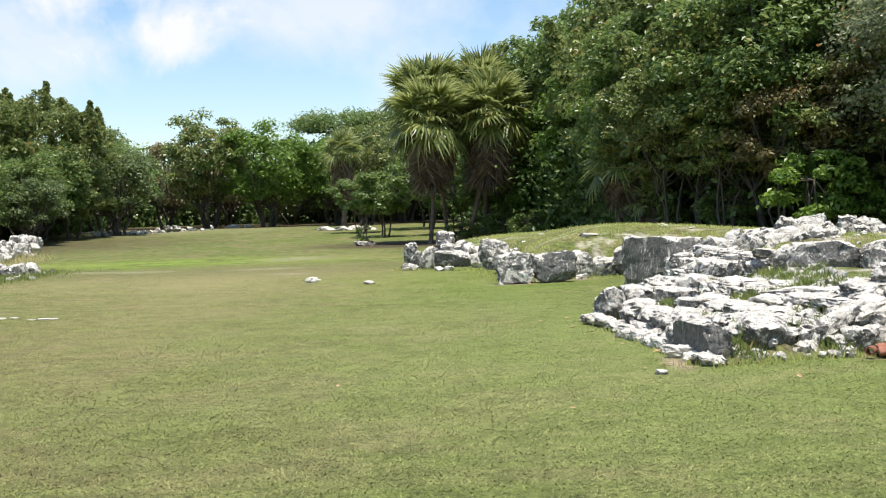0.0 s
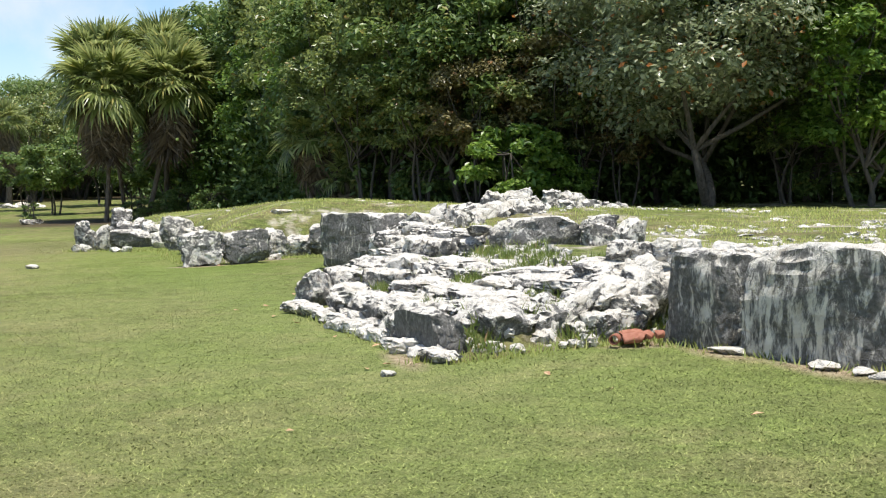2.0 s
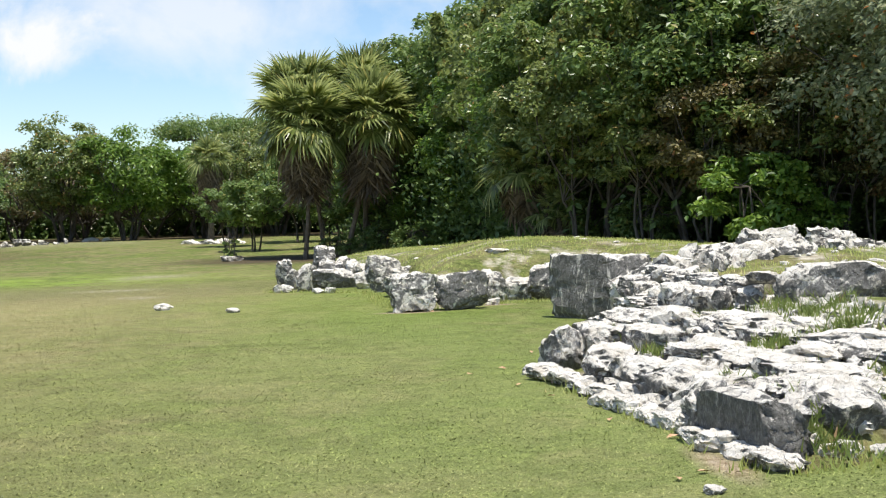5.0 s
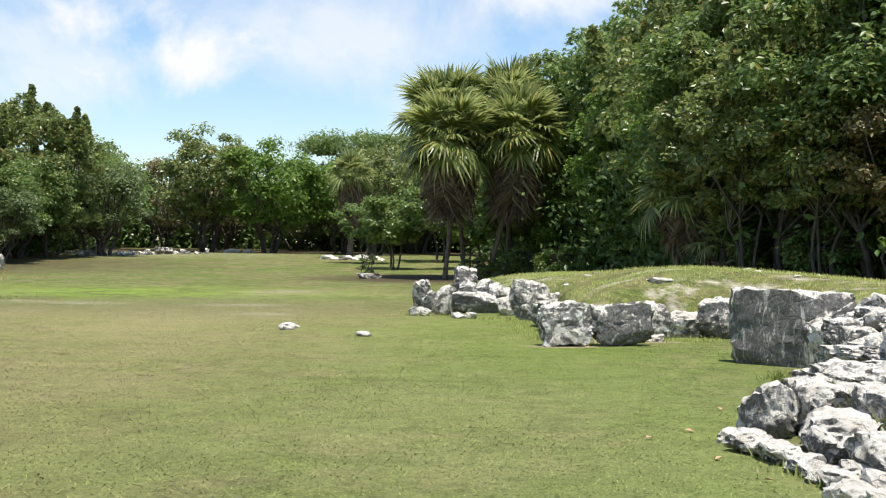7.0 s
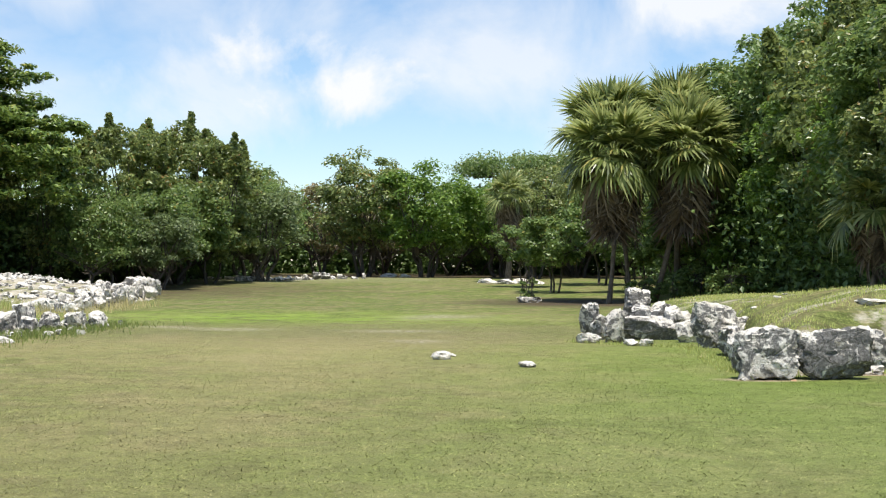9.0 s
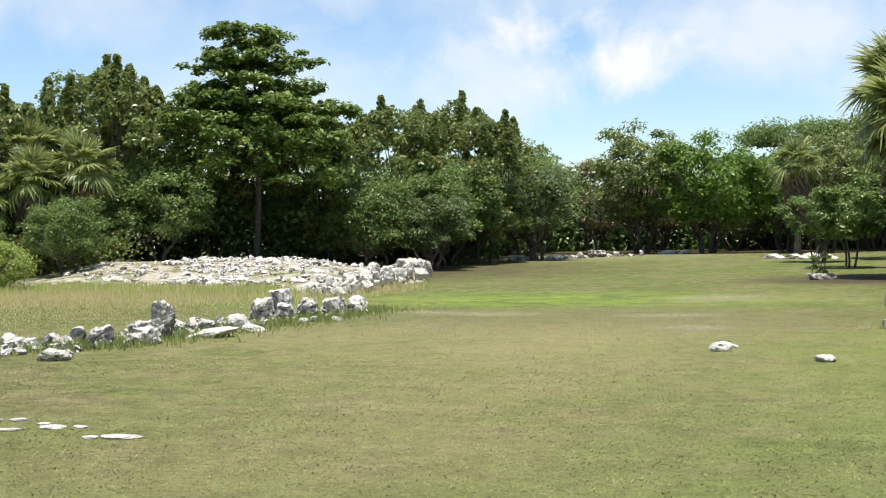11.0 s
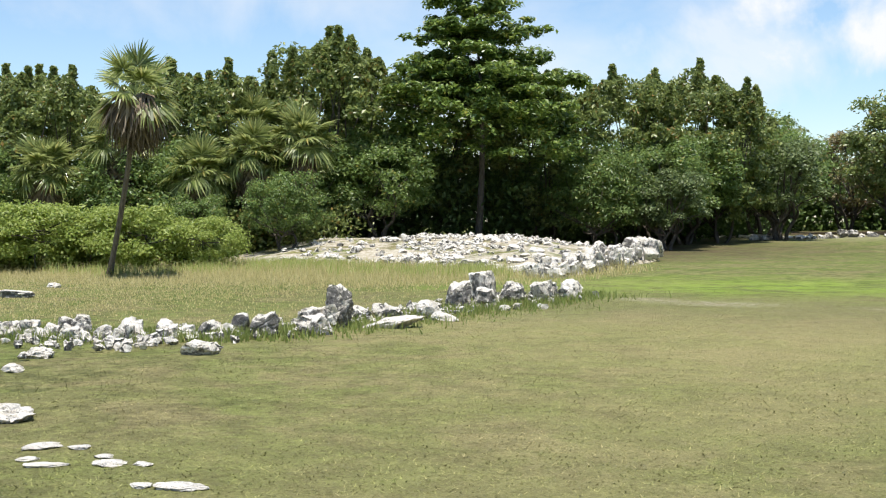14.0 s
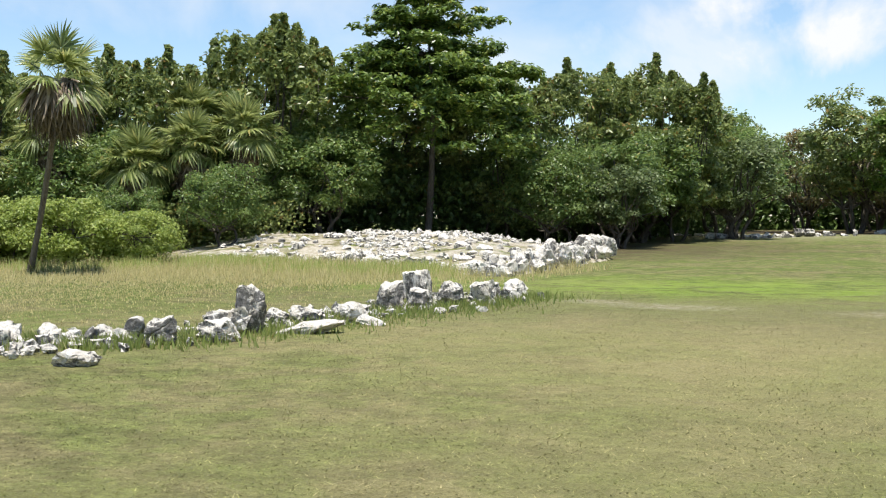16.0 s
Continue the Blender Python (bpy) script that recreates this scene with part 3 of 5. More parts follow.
def stair_z(x, y):
    """The stair's fill: low at its open edge, rising to the platform."""
    edge = np.interp(y, (11.8, 17.4, 20.0), (2.66, 2.36, 3.4))
    d = np.minimum(x - edge, (y - 11.85 - 0.28 * (x - 2.6)))
    d = np.minimum(d, 19.5 + 0.75 * (x - 2.1) - y + 0.4 * (x - 2))
    z = 0.02 + 0.2 * smooth(0.2, 0.5, d) + 0.14 * smooth(0.9, 1.3, d) + 0.16 * smooth(1.7, 2.2, d) + 0.1 * smooth(2.2, 3.0, d)
    return np.where(d > 0, z * smooth(0.0, 0.3, d) + 0.04 * wobble(x, y, 3.0, 12) * smooth(0.1, 0.6, d), -0.2)


tagged(sheet("ground_stair", axis([(1.9, 6.2, 0.1)]), axis([(11.6, 22.6, 0.1)]), stair_z, STAIR_SOIL), "weedy earth fill of the ruined stair", "rubble fill", kind="structure")


def lay(parent, origin, meshes, x, y, top, size, turn, tip=(0, 0), name="stone"):
    """A stone whose top comes to the height top."""
    stone(parent, meshes[rs.randrange(len(meshes))], (x - origin[0], y - origin[1], top - size[2] * 0.46), size, turn, tip, name)


SO = (3.5, 14.5)
# low white kerb along the open side
for x, y, turn, ln in along([(2.6, 11.95), (2.42, 13.9), (2.25, 15.4), (1.98, 17.1)], (0.2, 0.42), rs):
    lay(stair, SO, FLAT[::3] + PALE, x + rs.uniform(-0.06, 0.06), y, rs.uniform(0.06, 0.12), (ln * 1.15, rs.uniform(0.22, 0.32), 0.15), turn + rs.uniform(-12, 12), name="kerb_stone")
for x, y, turn, ln in along([(2.66, 12.9), (2.58, 13.9), (2.45, 15.4)], (0.25, 0.5), rs):
    lay(stair, SO, PALE + RUBBLE, x, y, rs.uniform(0.1, 0.16), (ln * 0.8, 0.24, 0.18), turn + rs.uniform(-20, 20), name="kerb_stone")
# corner and edge blocks
lay(stair, SO, CUT, 2.34, 17.2, 0.39, (0.44, 0.42, 0.5), 15, (0, 6), "edge_block")
stone(stair, SLABS[1], (-0.82, -1.85, 0.13), (1.12, 0.26, 0.48), 100, (-8, 2), "edge_block")
lay(stair, SO, CUT, 2.56, 13.28, 0.33, (0.3, 0.26, 0.4), 95, (0, 3), "edge_block")
stone(stair, CUT[2], (-0.2, -1.8, 0.17), (0.58, 0.64, 0.5), 24, (6, -6), "edge_block")
lay(stair, SO, CUT, 3.8, 12.72, 0.31, (0.4, 0.34, 0.4), 15, (10, 14), "edge_block")
lay(stair, SO, FLAT, 4.12, 12.72, 0.4, (0.62, 0.26, 0.2), 24, (6, -24), "edge_block")
lay(stair, SO, FLAT, 4.5, 12.82, 0.5, (0.5, 0.34, 0.2), 20, (4, -20), "edge_block")
lay(stair, SO, CUT, 4.4, 12.62, 0.24, (0.5, 0.3, 0.3), 12, (0, -8), "edge_block")
lay(stair, SO, CUT, 4.92, 13.0, 0.68, (0.46, 0.6, 0.76), -8, (2, 2), "edge_block")
lay(stair, SO, FLAT, 4.78, 13.55, 0.66, (0.7, 0.5, 0.18), 12, (5, -6), "edge_block")
for k in range(46):
    x = rs.uniform(3.5, 4.85)
    y = 12.42 + 0.1 * (x - 3.5) + rs.uniform(0, 0.6)
    top = 0.05 + (y - 12.4) * 0.42 + 0.16 * (x - 3.5) + rs.uniform(-0.03, 0.05)
    lay(stair, SO, RUBBLE + FLAT[:3], x, y, max(0.08, top), (rs.uniform(0.16, 0.36), rs.uniform(0.14, 0.26), 0.2), rs.uniform(0, 180), (rs.uniform(-14, 14), rs.uniform(-20, 6)))
# first row behind the kerb, then two low risers: (x, y, top, length, width, height)
ROWS = ((2.58, 16.2, 0.29, 0.85, 0.46, 0.34), (2.74, 15.35, 0.28, 0.7, 0.5, 0.32), (2.78, 14.6, 0.27, 0.72, 0.46, 0.3), (2.82, 13.9, 0.27, 0.6, 0.44, 0.3), (3.02, 13.3, 0.33, 0.6, 0.5, 0.3),
        (2.78, 17.3, 0.43, 0.75, 0.46, 0.4), (3.12, 16.5, 0.43, 0.78, 0.46, 0.36), (3.42, 15.65, 0.4, 0.75, 0.5, 0.32), (3.48, 14.85, 0.4, 0.8, 0.5, 0.3), (3.5, 14.1, 0.4, 0.62, 0.5, 0.28), (3.55, 13.4, 0.4, 0.62, 0.56, 0.26),
        (3.3, 18.35, 0.5, 0.85, 0.45, 0.34), (3.62, 17.5, 0.53, 0.85, 0.46, 0.34), (3.9, 16.6, 0.53, 0.95, 0.5, 0.32), (4.12, 15.65, 0.52, 0.9, 0.5, 0.3), (4.2, 14.75, 0.51, 0.85, 0.5, 0.3), (4.25, 13.9, 0.5, 0.8, 0.5, 0.26))
for k, (x, y, top, ln, w, h) in enumerate(ROWS):
    lay(stair, SO, CUT if k % 3 else FLAT, x, y, top, (ln * 1.02, w, h), 100 + rs.uniform(-11, 11), (rs.uniform(-4, 4), rs.uniform(-4, 4)), "riser_block")
# broken flat paving between the risers
for k in range(92):
    x, y = rs.uniform(2.75, 5.3), rs.uniform(13.0, 20.2)
    if x < 2.2 + max(0.0, y - 17) * 0.55:
        continue
    top = 0.26 if x < 3.15 else 0.38 if x < 3.75 else 0.5 + 0.05 * (x - 4)
    lay(stair, SO, FLAT, x, y, top + rs.uniform(-0.03, 0.03), (rs.uniform(0.35, 0.8), rs.uniform(0.28, 0.5), 0.15), rs.uniform(65, 125), (rs.uniform(-4, 4), rs.uniform(-4, 4)), "paving_stone")
for k in range(60):
    x, y = rs.uniform(2.7, 5.0), rs.uniform(12.6, 18.5)
    lay(stair, SO, RUBBLE, x, y, float(stair_z(np.array(x), np.array(y))) + rs.uniform(0.04, 0.11), (rs.uniform(0.12, 0.28), rs.uniform(0.1, 0.2), 0.12), rs.uniform(0, 180))

# upper riser of blocks at the back of the stair
riser = thing("upper_block_wall", "upper riser of grey limestone blocks behind the stair", "stone wall", (5.2, 17.0, 0))
UO = (5.2, 17.0)
stone(riser, RISER[0], (0.12, 0.25, 0.66), (1.16, 0.46, 0.6), -12, (-8, 0), "block")
stone(riser, RISER[1], (0.9, 0.0, 0.64), (0.46, 0.42, 0.54), -25, (-6, 4), "block")
for x, y, top, w, h, tn in ((4.55, 17.75, 0.72, 0.32, 0.3, 10), (4.3, 17.95, 0.7, 0.26, 0.28, 50), (5.98, 16.75, 0.86, 0.46, 0.5, -20), (6.3, 16.5, 0.92, 0.4, 0.4, 15), (6.1, 16.95, 0.99, 0.42, 0.2, 0), (4.7, 17.7, 0.9, 0.34, 0.14, 5), (5.2, 17.6, 0.98, 0.36, 0.12, -8), (5.6, 17.4, 0.97, 0.3, 0.12, 20)):
    lay(riser, UO, CUT, x, y, top, (w, w * 0.8, h), tn, (rs.uniform(-6, 6), rs.uniform(-6, 6)), "block")
for x, y, turn, ln in along([(6.2, 16.3), (5.9, 15.0), (5.6, 13.9)], (0.25, 0.5), rs):
    lay(riser, UO, RUBBLE + FLAT, x - 0.1, y, rs.uniform(0.62, 0.74), (ln * 0.8, 0.32, 0.2), turn + rs.uniform(-20, 20))
for x, y, turn, ln in along([(4.85, 13.62), (5.15, 13.35), (5.5, 13.0)], (0.2, 0.32), rs):
    lay(riser, UO, FLAT, x, y, rs.uniform(0.8, 0.89), (ln, 0.3, 0.2), turn + rs.uniform(-10, 10), name="coping_stone")
for x, y, turn, ln in along([(4.3, 18.2), (4.2, 19.4), (4.1, 20.8), (4.2, 22.0)], (0.3, 0.6), rs):
    lay(riser, UO, CUT + FLAT, x, y, rs.uniform(0.6, 0.72), (ln * 0.95, 0.4, 0.3), turn + rs.uniform(-14, 14))
    lay(riser, UO, FLAT, x + 0.45, y, rs.uniform(0.74, 0.84), (ln * 0.9, 0.4, 0.2), turn + rs.uniform(-25, 25), name="coping_stone")

# the tall black slab at the platform's corner
corner = thing("corner_slab", "tall black-streaked limestone corner slab", "stone slab", (4.1, 23.2, 0))
stone(corner, SLABS[5], (0.12, 0.15, 0.42), (1.5, 0.46, 1.04), -34, (-3, 0), "slab")
stone(corner, CUT[1], (0.62, -0.55, 0.36), (0.6, 0.42, 0.82), -48, (0, 6), "slab")
stone(corner, FLAT[2], (0.5, -1.05, 0.25), (0.7, 0.45, 0.55), -60, (0, 8), "block")
stone(corner, FLAT[1], (0.2, -1.5, 0.2), (0.5, 0.4, 0.4), -70, (0, 4), "block")

# rubble crest along the platform
crest = thing("rubble_crest", "crest of tumbled grey and white limestone rubble", "rubble", (6.8, 22.6, 0.6))
for x, y, turn, ln in along([(4.7, 21.9), (5.6, 22.2), (6.6, 22.8), (7.5, 23.3), (8.6, 24.2), (9.8, 25.0), (11.4, 26.0)], (0.35, 0.85), rs):
    hi = np.interp(x, (4.7, 5.3, 6.0, 6.6, 7.3, 7.7, 8.3, 9.0, 11.4), (0.93, 1.08, 1.0, 1.16, 1.12, 0.96, 1.14, 0.9, 0.8))
    lay(crest, (6.8, 22.6), BLOCKS + FLAT, x, y, hi - 0.68 + rs.uniform(-0.06, 0.05), (ln * 1.05, 0.5, 0.42), turn + rs.uniform(-25, 25), (rs.uniform(-14, 14), rs.uniform(-14, 14)))
    lay(crest, (6.8, 22.6), RUBBLE, x + rs.uniform(-0.3, 0.3), y - 0.35, hi - 0.78 + rs.uniform(-0.06, 0.05), (ln * 0.6, 0.35, 0.35), rs.uniform(0, 180))

for x, y, top, w in ((6.55, 23.0, 0.62, 0.55), (6.95, 23.1, 0.66, 0.6), (7.35, 23.3, 0.54, 0.5), (7.0, 22.8, 0.44, 0.5), (7.6, 23.4, 0.44, 0.4), (8.0, 23.8, 0.62, 0.5), (8.4, 24.0, 0.6, 0.55), (8.75, 24.1, 0.48, 0.5), (8.2, 23.6, 0.42, 0.5), (5.4, 22.7, 0.46, 0.4), (5.85, 22.8, 0.46, 0.75), (6.25, 22.9, 0.42, 0.45), (9.2, 24.4, 0.36, 0.4)):
    lay(crest, (6.8, 22.6), BLOCKS if w > 0.45 else RUBBLE, x, y, top, (w, w * 0.75, 0.42), rs.uniform(-30, 30), (rs.uniform(-16, 16), rs.uniform(-16, 16)), "boulder")
for k in range(34):
    x = rs.uniform(5.2, 9.6)
    lay(crest, (6.8, 22.6), RUBBLE, x, 22.15 + 0.52 * (x - 5.2) + rs.uniform(-0.3, 0.3), rs.uniform(0.2, 0.42), (rs.uniform(0.2, 0.4), rs.uniform(0.18, 0.32), 0.26), rs.uniform(0, 180), (rs.uniform(-18, 18), rs.uniform(-18, 18)))

# outer wall of squat upright slabs
outer = thing("slab_revetment", "row of squat grey limestone slabs holding the grassy mound", "stone wall", (1.5, 29.0, 0))
OUT = [(1.55, 26.05, 0.72, 0.64, 6), (2.32, 26.1, 0.84, 0.62, 4), (3.02, 27.4, 0.66, 0.58, 35), (3.68, 27.95, 0.66, 0.46, 5), (4.3, 27.8, 0.7, 0.62, -10), (1.38, 32.1, 0.72, 0.78, 18), (1.95, 33.0, 0.5, 0.5, 20), (1.45, 30.2, 0.7, 0.45, 85), (1.5, 29.1, 0.7, 0.42, 90), (1.5, 28.0, 0.7, 0.4, 92), (1.4, 27.0, 0.7, 0.42, 95)]
for k, (x, y, ln, h, turn) in enumerate(OUT):
    stone(outer, SQUAT[k % 6], (x - 1.5, y - 29, h / 2 - 0.04), (ln * 1.1, 0.36, h * 0.98), turn + rs.uniform(-6, 6), (-8, rs.uniform(-5, 5)), "slab")
for x, y, top, w, d, tn in ((0.3, 34.4, 0.42, 1.1, 0.4, 6), (-0.42, 33.5, 0.5, 0.36, 0.34, 10), (-0.95, 34.9, 0.62, 0.32, 0.4, 15), (-0.72, 34.2, 0.42, 0.36, 0.3, 40), (-0.94, 33.2, 0.14, 0.46, 0.34, 10), (0.05, 36.6, 0.9, 0.5, 0.45, 12), (0.5, 36.2, 0.62, 0.45, 0.4, 30), (0.95, 35.2, 0.5, 0.5, 0.4, 0),
                            (0.2, 35.5, 0.55, 0.6, 0.4, -8), (-0.4, 35.8, 0.46, 0.5, 0.4, 20), (1.0, 33.6, 0.34, 0.5, 0.3, 15), (0.75, 34.9, 0.6, 0.4, 0.3, 25), (-0.5, 34.7, 0.34, 0.7, 0.3, 5)):
    lay(outer, (1.5, 29.0), CUT + FLAT[::2], x, y, top, (w, d, top + 0.1 if top < 0.55 else 0.55), tn, (rs.uniform(-5, 5), rs.uniform(-5, 5)), "block")
for k in range(8):
    x, y, turn, ln = rs.choice(along([(1.6, 26.1), (3.2, 27.1), (1.1, 32.4), (-1.0, 33.1)], (0.3, 0.4), rs))
    lay(outer, (1.5, 29.0), PALE, x - 0.1, y - 0.15, 0.08, (0.3, 0.22, 0.16), rs.uniform(0, 180), name="footing_stone")

# stones scattered in the platform's grass
scatter = thing("platform_rubble", "flat lime stones bedded in the platform's grass", "rubble")
scatter["kind"] = "stuff"
for k in range(75):
    x, y = (rs.uniform(6.2, 14), rs.uniform(10, 24)) if k < 60 else (rs.uniform(2.2, 8), rs.uniform(28, 36))
    z = float(platform_z(np.array([x]), np.array([y]))[0])
    stone(scatter, RUBBLE[rs.randrange(9)], (x, y, z + 0.0), (rs.uniform(0.12, 0.45), rs.uniform(0.1, 0.3), 0.07), rs.uniform(0, 180))
# a pale patch of bare soil, built from a flattened stone mesh
bald = thing("bare_boulder", "pale lump of bare soil in the grass on top of the mound", "boulder", (3.6, 29.6, 0))
stone(bald, PALE[1], (0, 0, float(platform_z(np.array([3.6]), np.array([29.6]))[0]) - 0.045), (0.6, 0.5, 0.13), 20)


def loose(x, y, size, turn=0.0, pale=True, label="loose white limestone lying on the lawn"):
    ob = new("loose_stone", (PALE if pale else BLOCKS)[rs.randrange(6)])
    ob.matrix_basis = pose(x, y, float(ground_z(x, y)) + size[2] * 0.22, 0, 0, turn) @ Matrix.Diagonal((*size, 1))
    return tagged(ob, label, "stone", group="loose stones")


for x, y, s in ((-3.07, 28.42, (0.3, 0.24, 0.15)), (-1.7, 27.4, (0.27, 0.22, 0.1)), (-6.52, 19.95, (0.27, 0.2, 0.035)), (-6.75, 19.85, (0.16, 0.1, 0.025)), (-7.7, 19.97, (0.24, 0.15, 0.025)), (-7.95, 20.05, (0.14, 0.1, 0.025)), (-7.4, 20.2, (0.22, 0.15, 0.025)), (-7.2, 20.3, (0.15, 0.1, 0.02)), (-7.6, 20.35, (0.12, 0.1, 0.02)), (-9.5, 21.1, (0.46, 0.34, 0.17)),
                (-26.3, 35.7, (0.4, 0.3, 0.16)), (-8.25, 20.4, (0.3, 0.17, 0.03)), (-8.0, 20.5, (0.16, 0.12, 0.025)), (-13.0, 24.3, (0.3, 0.3, 0.16)), (-12.2, 23.3, (0.4, 0.2, 0.1)), (-3.83, 59.0, (0.9, 0.6, 0.3)), (-11.58, 25.4, (0.42, 0.36, 0.2)), (-3.0, 29.0, (0.12, 0.1, 0.06)), (2.05, 11.55, (0.14, 0.1, 0.06))):
    loose(x, y, s, rs.uniform(0, 180))

loose(-23.5, 32.2, (0.95, 0.4, 0.2), 25, False, "grey flat stone lying in the dry field")

# low boulder row at the edge of the dry field
row = thing("boulder_row", "low tumbled row of grey and white boulders with two upright stones", "stone row", (-13.0, 30.0, 0))
RO = (-13.0, 30.0)
for x, y, turn, ln in along([(-19.5, 25.0), (-16.2, 25.9), (-13.8, 26.4), (-12.8, 27.6)], (0.24, 0.5), rs):
    lay(row, RO, BLOCKS + RUBBLE, x, y + rs.uniform(-0.12, 0.12), rs.uniform(0.14, 0.29), (ln * 0.9, 0.28, 0.3), turn + rs.uniform(-25, 25), (rs.uniform(-14, 14), rs.uniform(-8, 8)), "boulder")
    for j in range(2):
        lay(row, RO, RUBBLE, x + 0.1 + rs.uniform(-0.2, 0.2), y - 0.1 - 0.3 * rs.random(), rs.uniform(0.08, 0.2), (ln * 0.6, 0.22, 0.2), rs.uniform(0, 180), name="boulder")
for x, y, h, s, tn, pale in ((-12.35, 27.5, 0.29, (0.42, 0.3), 30, 0), (-12.0, 28.2, 0.24, (0.52, 0.4), 10, 1), (-12.45, 28.8, 0.3, (0.6, 0.4), 60, 1), (-11.75, 29.6, 0.12, (1.0, 0.42), 15, 1), (-12.5, 30.6, 0.22, (0.5, 0.3), 20, 0), (-12.8, 30.3, 0.2, (0.4, 0.3), 70, 0), (-12.1, 31.2, 0.26, (0.45, 0.35), 40, 1), (-11.7, 31.0, 0.09, (0.6, 0.3), 0, 1), (-12.6, 32.0, 0.2, (0.4, 0.3), 10, 0),
                      (-12.9, 33.4, 0.45, (0.55, 0.4), 60, 0), (-12.55, 33.8, 0.36, (0.4, 0.4), 20, 0), (-12.8, 35.2, 0.36, (0.5, 0.42), 40, 0), (-12.5, 35.9, 0.36, (0.55, 0.42), 75, 1), (-12.9, 36.8, 0.3, (0.5, 0.4), 10, 0), (-12.3, 36.6, 0.26, (0.42, 0.34), 70, 0), (-12.7, 37.6, 0.3, (0.5, 0.4), 30, 1), (-11.9, 33.3, 0.07, (0.3, 0.2), 0, 1), (-11.5, 34.0, 0.06, (0.2, 0.16), 0, 1)):
    lay(row, RO, PALE if pale else BLOCKS, x, y, h * 0.92, (s[0] * 0.88, s[1] * 0.88, h + 0.06), tn, (rs.uniform(-12, 12), rs.uniform(-12, 12)), "boulder")
stone(row, CUT[3], (0.6, -0.8, 0.24), (0.38, 0.32, 0.66), 20, (0, 5), "upright_stone")
stone(row, SLABS[5], (0.05, 4.4, 0.24), (0.4, 0.32, 0.7), 15, (4, -8), "upright_stone")

# rubble of the mound: an edge of larger stones, a spill of small ones
spill = thing("mound_rubble", "tumbled white limestone rubble covering the mound", "rubble", (-24, 54, 0))
MO = (-24.0, 54.0)
for x, y, turn, ln in along([(-16.8, 45.2), (-17.8, 50.0), (-19.2, 56.0), (-20.1, 60.8)], (0.4, 0.8), rs):
    for j in range(2):
        hi = rs.uniform(0.3, 0.75) * (0.7 + 0.6 * (y - 45) / 16)
        lay(spill, MO, PALE + RUBBLE, x - 0.5 * j + rs.uniform(-0.25, 0.25), y + rs.uniform(-0.2, 0.2), hi * 0.85 + 0.12 * j, (ln * 0.7, 0.38, hi * 0.5 + 0.15), turn + rs.uniform(-40, 40), (rs.uniform(-15, 15), rs.uniform(-15, 15)))
for k in range(44):
    x, y = -20.3 - abs(rs.gauss(0, 0.9)), 60.4 + rs.gauss(0, 0.7)
    lay(spill, MO, PALE + RUBBLE, x, y, rs.uniform(0.25, 0.95), (rs.uniform(0.3, 0.62), rs.uniform(0.25, 0.45), 0.4), rs.uniform(0, 180), (rs.uniform(-20, 20), rs.uniform(-20, 20)))
for x, y, turn, ln in along([(-31.5, 49.9), (-27.5, 51.2), (-20.2, 47.8), (-16.9, 45.2)], (0.35, 0.9), rs):
    lay(spill, MO, BLOCKS + PALE, x, y, rs.uniform(0.14, 0.42), (ln * 0.8, 0.45, 0.4), turn + rs.uniform(-30, 30), (rs.uniform(-10, 10), 0))
for k in range(170):
    x, y = rs.uniform(-31, -17.5), rs.uniform(47, 66)
    if inside_distance(np.array([x]), np.array([y]), MOUND_RIM)[0] > 0.2:
        z = float(mound_z(np.array([x]), np.array([y]))[0])
        q = rs.uniform(0.25, 0.7)
        stone(spill, RUBBLE[rs.randrange(9)], (x + 24, y - 54, z + 0.03), (q * 0.85, q * 0.65, q * 0.4), rs.uniform(0, 180))

prng = np.random.default_rng(9)
xy = np.column_stack([prng.uniform(-38, -16, 4200), prng.uniform(45, 67, 4200)])
dd = inside_distance(xy[:, 0], xy[:, 1], MOUND_RIM)
xy = xy[(dd > -0.3) & (0.8 * wobble(xy[:, 0], xy[:, 1], 0.8, 3) + 0.3 * prng.normal(size=len(xy)) + 0.5 - np.hypot((xy[:, 0] + 26.5) / 6.5, (xy[:, 1] - 55) / 7.0) > 0.0)]
pebbles("mound_small_rubble", 1, xy, mound_z(xy[:, 0], xy[:, 1]) + 0.03, 0.25, STONE_WHITE, "small white rubble strewn over the mound")
xy = np.column_stack([prng.uniform(6.0, 15, 900), prng.uniform(9.5, 25, 900)])
xy = xy[wobble(xy[:, 0], xy[:, 1], 0.9, 14) > 0.05]
pebbles("platform_small_rubble", 2, xy, platform_z(xy[:, 0], xy[:, 1]) + 0.01, 0.13, STONE_WHITE, "small lime rubble in the platform's grass", 0.35)
xy = np.column_stack([prng.uniform(2.5, 5.2, 800), prng.uniform(12.1, 19.5, 800)])
zz = stair_z(xy[:, 0], xy[:, 1])
pebbles("stair_small_rubble", 3, xy[zz > 0], zz[zz > 0] + 0.03, 0.11, STONE_WHITE, "small loose rubble on the stair", 0.6)
xy = np.column_stack([-13.0 + prng.normal(size=260) * 0.5, prng.uniform(26.5, 38, 260)])
xy = np.vstack([xy, np.column_stack([prng.uniform(-19, -12.5, 160), 25.6 + prng.normal(size=160) * 0.5])])
pebbles("row_small_rubble", 4, xy, np.full(len(xy), 0.03), 0.13, STONE_WHITE, "small stones scattered along the boulder row", 0.6)

